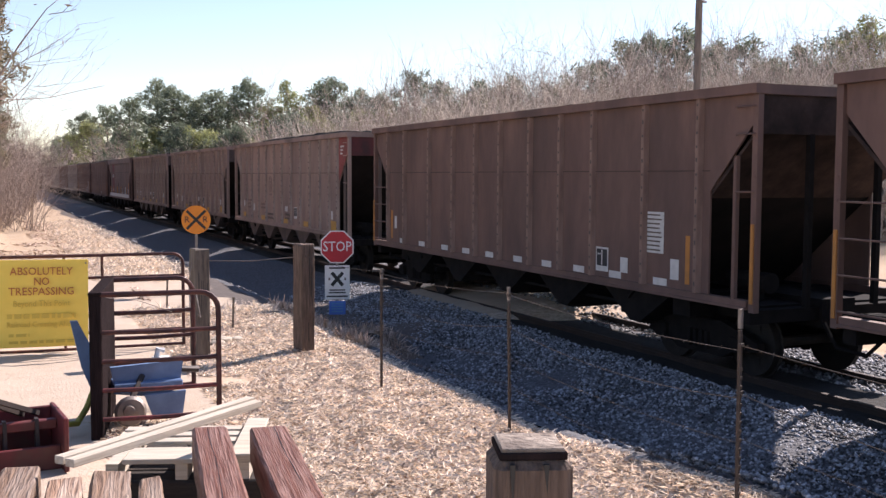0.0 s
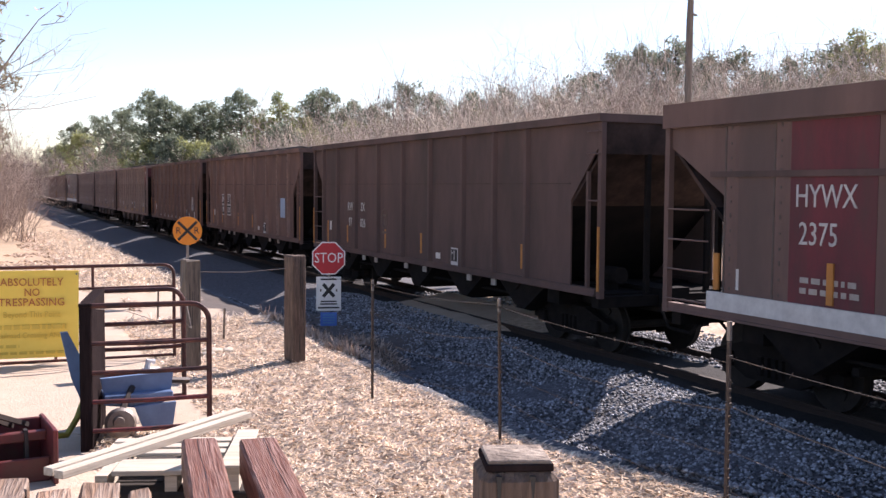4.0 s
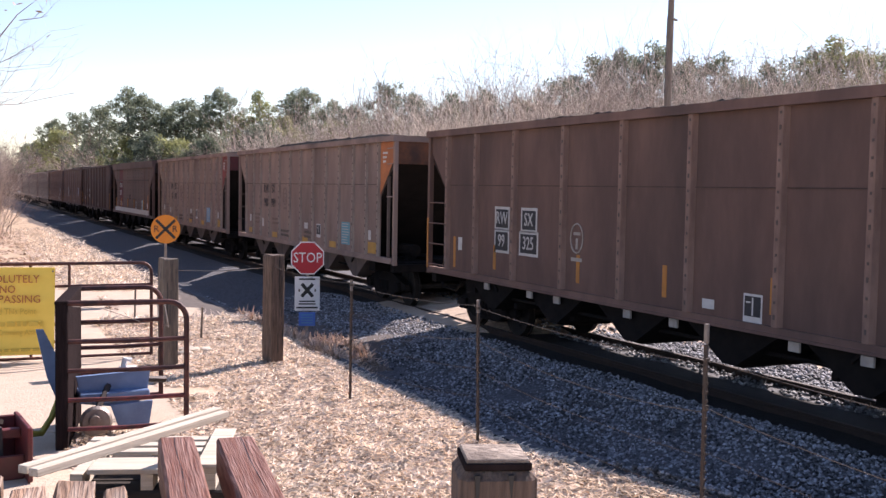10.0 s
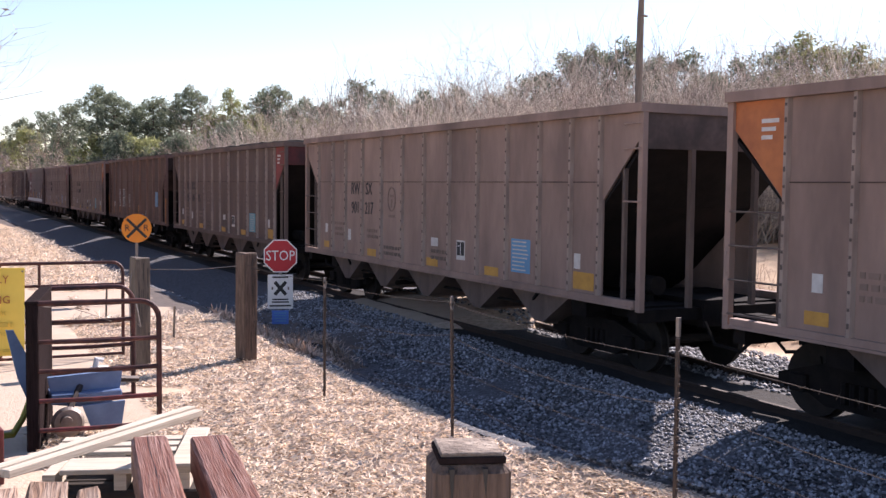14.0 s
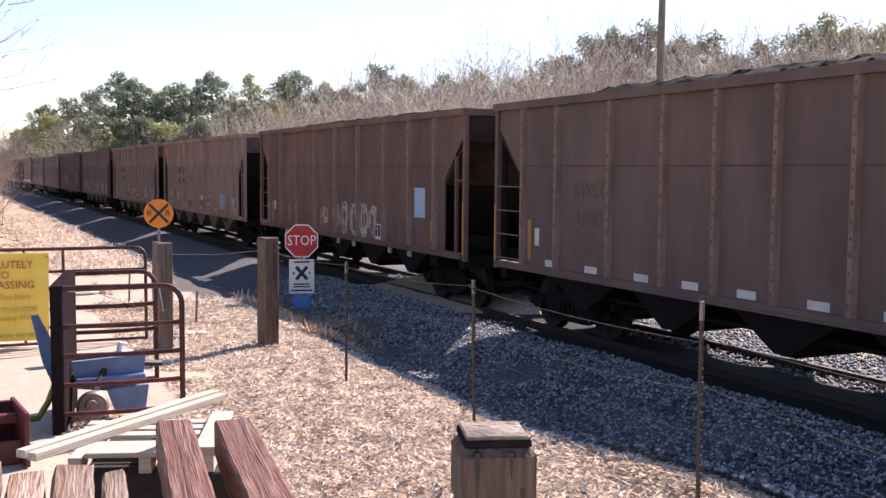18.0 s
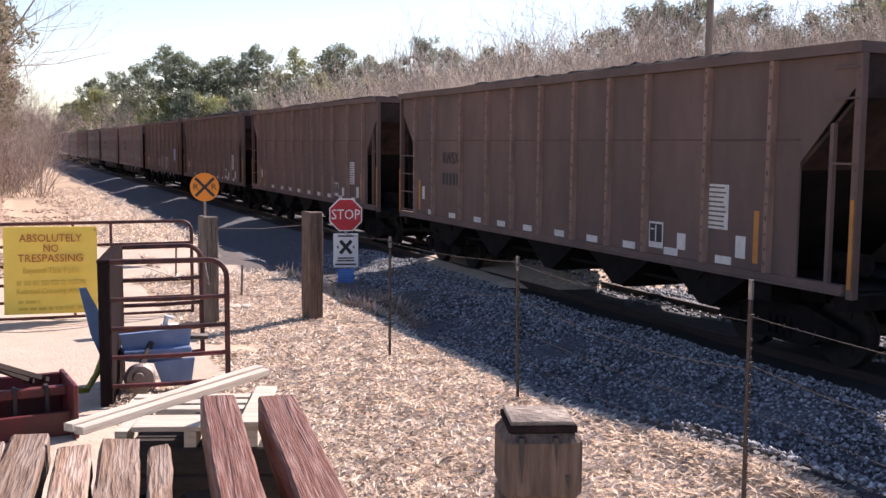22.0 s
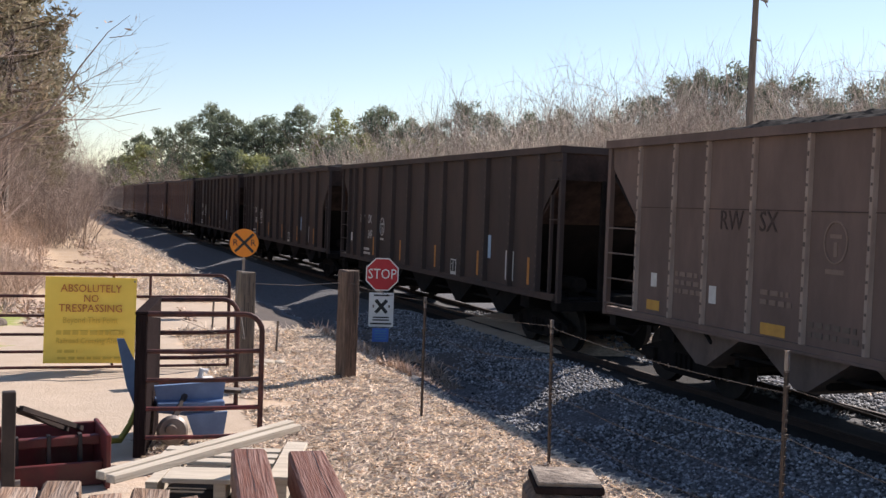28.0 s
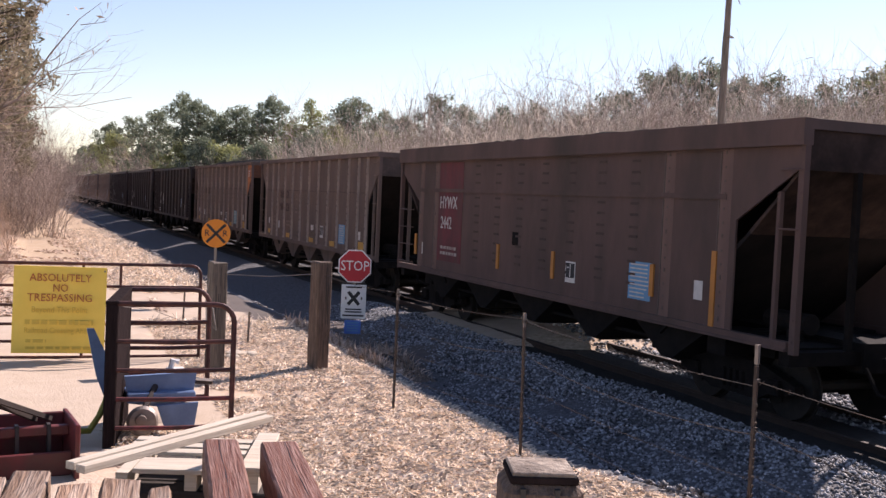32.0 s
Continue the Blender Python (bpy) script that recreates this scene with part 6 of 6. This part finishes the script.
for i in range(46):
    y = rnd.uniform(44, 125)
    hspots.append((0.022 * y - 0.1 - rnd.random() ** 1.5 * 3.5, y, rnd.uniform(0.35, 0.9) if y < 70 else rnd.uniform(0.7, 1.3)))
put_copies(hedge, hspots, 28)
left_pines = [pine_tree(19, 12, 0.7, 2.8, "needle3"), pine_tree(20, 12, 0.65, 3.0, "needle3")]
for o in left_pines:
    tagged(o, "pine with thin brownish-green crown on the bank", "tree", "pines on the bank")
put_copies(left_pines, [(-1.9, 58, 1.06), (-1.6, 46, 0.95), (-1.3, 70, 1.15), (0.1, 64, 0.58), (-3.4, 40, 1.0), (-0.4, 60, 0.62), (-5, 50, 1.0), (-11, 44, 1.0), (-0.4, 78, 0.62), (-4.5, 66, 1.0), (-14, 56, 1.1), (-1.0, 95, 0.55), (0.2, 120, 0.5), (-3, 110, 0.8)], 29)

old = [bare_shrub(85 + i, "bare_tree", "bare hardwood with a haze of fine pale twigs on the bank", 7, 8.5, 0.5, "twigdark" if i else "twigrose", 0.075, 4) for i in range(2)]
for o in old:
    tagged(o, category="tree", group="bare trees on the bank")
put_copies(old, [(-4.2, 29, 0.85), (-4.7, 33, 1.0), (-4.3, 36, 0.85), (-6.4, 30, 0.95), (-5.2, 41, 0.95), (-4.3, 45, 0.75), (-6.0, 38, 1.0), (-4.6, 50, 0.8)], 31)
big = thing("bare_tree", "leaning bare hardwood with long reaching branches", "tree", pose(-5.15, 26.3, 0.9))
st = Sticks()
rb = random.Random(91)
st.add([(0, 0, -0.6), (0.9, 0, 0.8), (2.4, -0.2, 1.6), (3.7, -0.3, 2.45), (5.2, -0.3, 3.45)], 0.09, 0.035)
st.add([(5.2, -0.3, 3.45), (5.9, -0.3, 4.6), (6.5, -0.35, 5.45), (7.0, -0.4, 5.9)], 0.03, 0.005)
st.add([(0.9, 0, 0.8), (1.4, 0.2, 2.6), (2.1, 0.1, 4.4), (3.2, 0, 5.7), (4.8, 0, 6.5)], 0.08, 0.010)
st.add([(0, 0, -0.4), (-0.2, 0.1, 2.0), (0.3, 0.0, 4.5), (1.6, 0, 6.8), (3.8, -0.1, 7.9)], 0.10, 0.012)
for a, b, n in (((2.4, -0.2, 1.6), (5.2, -0.3, 3.45), 9), ((5.2, -0.3, 3.45), (6.6, -0.4, 5.4), 3), ((2.1, 0.1, 4.4), (4.4, 0, 6.2), 10), ((0.3, 0, 4.5), (3.2, -0.1, 7.6), 12), ((1.4, 0.2, 2.6), (2.1, 0.1, 4.4), 10)):
    for _ in range(n):
        u = rb.random()
        p = np.array(a) + (np.array(b) - np.array(a)) * u
        d = np.array([rb.gauss(0.9, 0.35), rb.gauss(0, 0.35), rb.gauss(0.35, 0.35)])
        d /= np.linalg.norm(d)
        st.branch(rb, p, d, rb.uniform(0.4, 0.85), 0.014, 2, 0.4, 0.05, 2, 0.12)
part("branchwork", st.mesh("branchwork", M["twigdark"]), None, big)
V, F = tufts(rb, [((rb.uniform(3.0, 7.3), rb.gauss(-0.2, 0.3), rb.uniform(4.6, 7.2)), 1.0) for _ in range(26)], 1, 0.09, 0.3)
tagged(part("dead_leaves", arr_mesh("dead_leaves", V, F, M["weed"]), None, big, "few curled dead leaves"), kind="stuff")

# ---- litter on the ground ----
def scatter_blades(name, label, count, xr, yr, length, width, material, seed, keep, flat=0.25):
    rs = np.random.RandomState(seed)
    X, Y = rs.uniform(*xr, count * 2), yr[0] + (yr[1] - yr[0]) * rs.uniform(0, 1, count * 2) ** 1.5
    V, F = [], []
    for x, y in zip(X, Y):
        if len(F) >= count:
            break
        if not keep(x, y):
            continue
        z = ground_z(x, y)
        a = rs.uniform(0, 6.283)
        ln = length * rs.uniform(0.5, 1.5)
        t = abs(rs.normal(0, flat))
        d = np.array([math.cos(a) * math.cos(t), math.sin(a) * math.cos(t), math.sin(t)]) * ln
        s = np.array([-math.sin(a), math.cos(a), 0.3]) * width * rs.uniform(0.6, 1.5)
        p = np.array([x, y, z + 0.004])
        n = len(V)
        V += [p - s, p + s, p + d * 0.6 + s * 0.8 + np.array([0, 0, 0.01]), p + d]
        F.append((n, n + 1, n + 2, n + 3))
    ob = new(name, arr_mesh(name, V, F, material))
    return tagged(ob, label, "grass", kind="stuff")


def yard(x, y):
    return not (y > 10.5 and x < 2.2) and not (x < 0.9) and x < 4.95 + 0.35 * berm(y) + 0.25 * noise.noise((y * 0.9, 2, 2)) and noise.noise((x * 0.45, y * 0.45, 3)) > -0.42


scatter_blades("dry_grass", "matted pale dry grass and straw over the yard", 78000, (0.9, 6.0), (3.4, 19.0), 0.075, 0.0062, M["straw"], 1, yard, 0.24)
scatter_blades("fallen_leaves", "scattered curled dead leaves in the grass", 9000, (0.9, 6.0), (3.4, 19.0), 0.045, 0.013, M["weed"], 2, yard, 0.4)
scatter_blades("path_weeds", "dry weeds along the edges of the dirt path", 8000, (2.2, 4.7), (18.0, 60.0), 0.20, 0.012, M["straw"], 3, lambda x, y: not (19 < y < 24), 0.4)
scatter_blades("shoulder_weeds", "brown weeds at the edge of the ballast by the stop sign", 6000, (4.9, 7.2), (13.8, 19.2), 0.20, 0.012, M["weed"], 8, lambda x, y: noise.noise((x, y, 1)) > -0.2 and y > 12.6 + 0.6 * x - 2, 0.9)
scatter_blades("green_grass", "low fresh green grass beyond the gate", 9000, (-12, -0.9), (16.4, 24.5), 0.10, 0.010, M["green"], 9, lambda x, y: True, 0.8)
scatter_blades("path_litter", "brown leaves and straw strewn over the dirt path", 5000, (-0.3, 2.9), (20.0, 62.0), 0.13, 0.022, M["weed"], 10, lambda x, y: noise.noise((x * 0.6, y * 0.25, 5)) > -0.12, 0.25)
scatter_blades("bank_grass", "dry grass on the bank", 9000, (-7, 0.4), (22.0, 55.0), 0.30, 0.014, M["weed"], 4, lambda x, y: x < -0.4 + 0.02 * y - 0.3, 0.9)


def scatter_stones(name, label, count, xr, yr, size, material, seed, zf):
    rs = np.random.RandomState(seed)
    octa = np.array([(1, 0, 0), (-1, 0, 0), (0, 1, 0), (0, -1, 0), (0, 0, 1), (0, 0, -1)], float)
    tri = np.array([(0, 2, 4), (2, 1, 4), (1, 3, 4), (3, 0, 4), (2, 0, 5), (1, 2, 5), (3, 1, 5), (0, 3, 5)])
    V, F = [], []
    X = rs.uniform(*xr, count)
    Y = yr[0] + (yr[1] - yr[0]) * rs.uniform(0, 1, count) ** 1.4
    for i in range(count):
        if X[i] < 7.4 and Y[i] > 15.0 + 0.7 * (X[i] - 5.2) and rs.uniform() < 0.93:
            continue
        s = size * rs.uniform(0.5, 1.5) * (1 + octa * 0 + rs.uniform(-0.35, 0.35, (6, 3)))
        q = octa * s + rs.uniform(-0.25, 0.25, (6, 3)) * size
        a = rs.uniform(0, 6.283)
        R = np.array([(math.cos(a), -math.sin(a), 0), (math.sin(a), math.cos(a), 0), (0, 0, 0.75)])
        q = q @ R.T + (X[i], Y[i], zf(X[i], Y[i]) + size * 0.4)
        F.append(tri + len(V) * 6)
        V.append(q)
    ob = new(name, arr_mesh(name, np.concatenate(V), np.concatenate(F), material))
    return tagged(ob, label, "ballast", kind="stuff")


def bed_z(x, y):
    prof = bed_profile(y)
    z = float(np.interp(x, [p[0] for p in prof], [p[1] for p in prof]))
    return max(z, ground_z(x, y)) + 0.05 * noise.noise((x, y * 0.7, 4))


scatter_stones("ballast_stones", "loose grey crushed ballast stones beside the track", 52000, (5.15, 9.45), (3.6, 27), 0.025, M["stone"], 5, bed_z)
scatter_stones("inner_ballast", "grey crushed ballast stones between and beyond the rails", 9000, (10.95, 14.0), (3.6, 26), 0.036, M["stone"], 6, bed_z)

# ---- ties under the rails ----
tie_mesh = mesh("tie", box(B(), -1.3, 1.3, -0.115, 0.115, -0.17, 0, 0.01), M["tie"])
k = 0
y = 2.0
while y < 62:
    t = new("tie", tie_mesh)
    t.parent = trackbed
    t.matrix_basis = pose(TRACK_X + rnd.uniform(-0.05, 0.05), y, RAIL_Z - 0.165 + rnd.uniform(-0.008, 0.008), 0, 0, rnd.uniform(-1, 1))
    y += 0.53



# ---- what moves ----
def motions():
    for n, car in cars.items():
        walk(car, [(t, pose(TRACK_X, STARTS[n] + run(t), RAIL_Z)) for t in range(0, 33, 2)])
        # wheels turn as they roll, while their car is within sight of the crossing
        times = [k / 15 for k in range(0, 481) if -16 < STARTS[n] + run(k / 15) < 46]
        if len(times) < 2:
            continue
        if times[0] > 0:
            times = [0.0] + times
        if times[-1] < 32:
            times = times + [32.0]
        start = run(times[1])
        for axle in spinning[n]:
            y = axle.matrix_basis.translation.y
            rows = []
            for i, t in enumerate(times):
                rolled = run(min(max(t, times[1]), times[-2])) - start
                rows.append((t, pose(0, y, 0.455, -degrees_of(rolled / 0.455))))
            walk(axle, rows)


def degrees_of(a):
    return a * 180 / math.pi


motions()
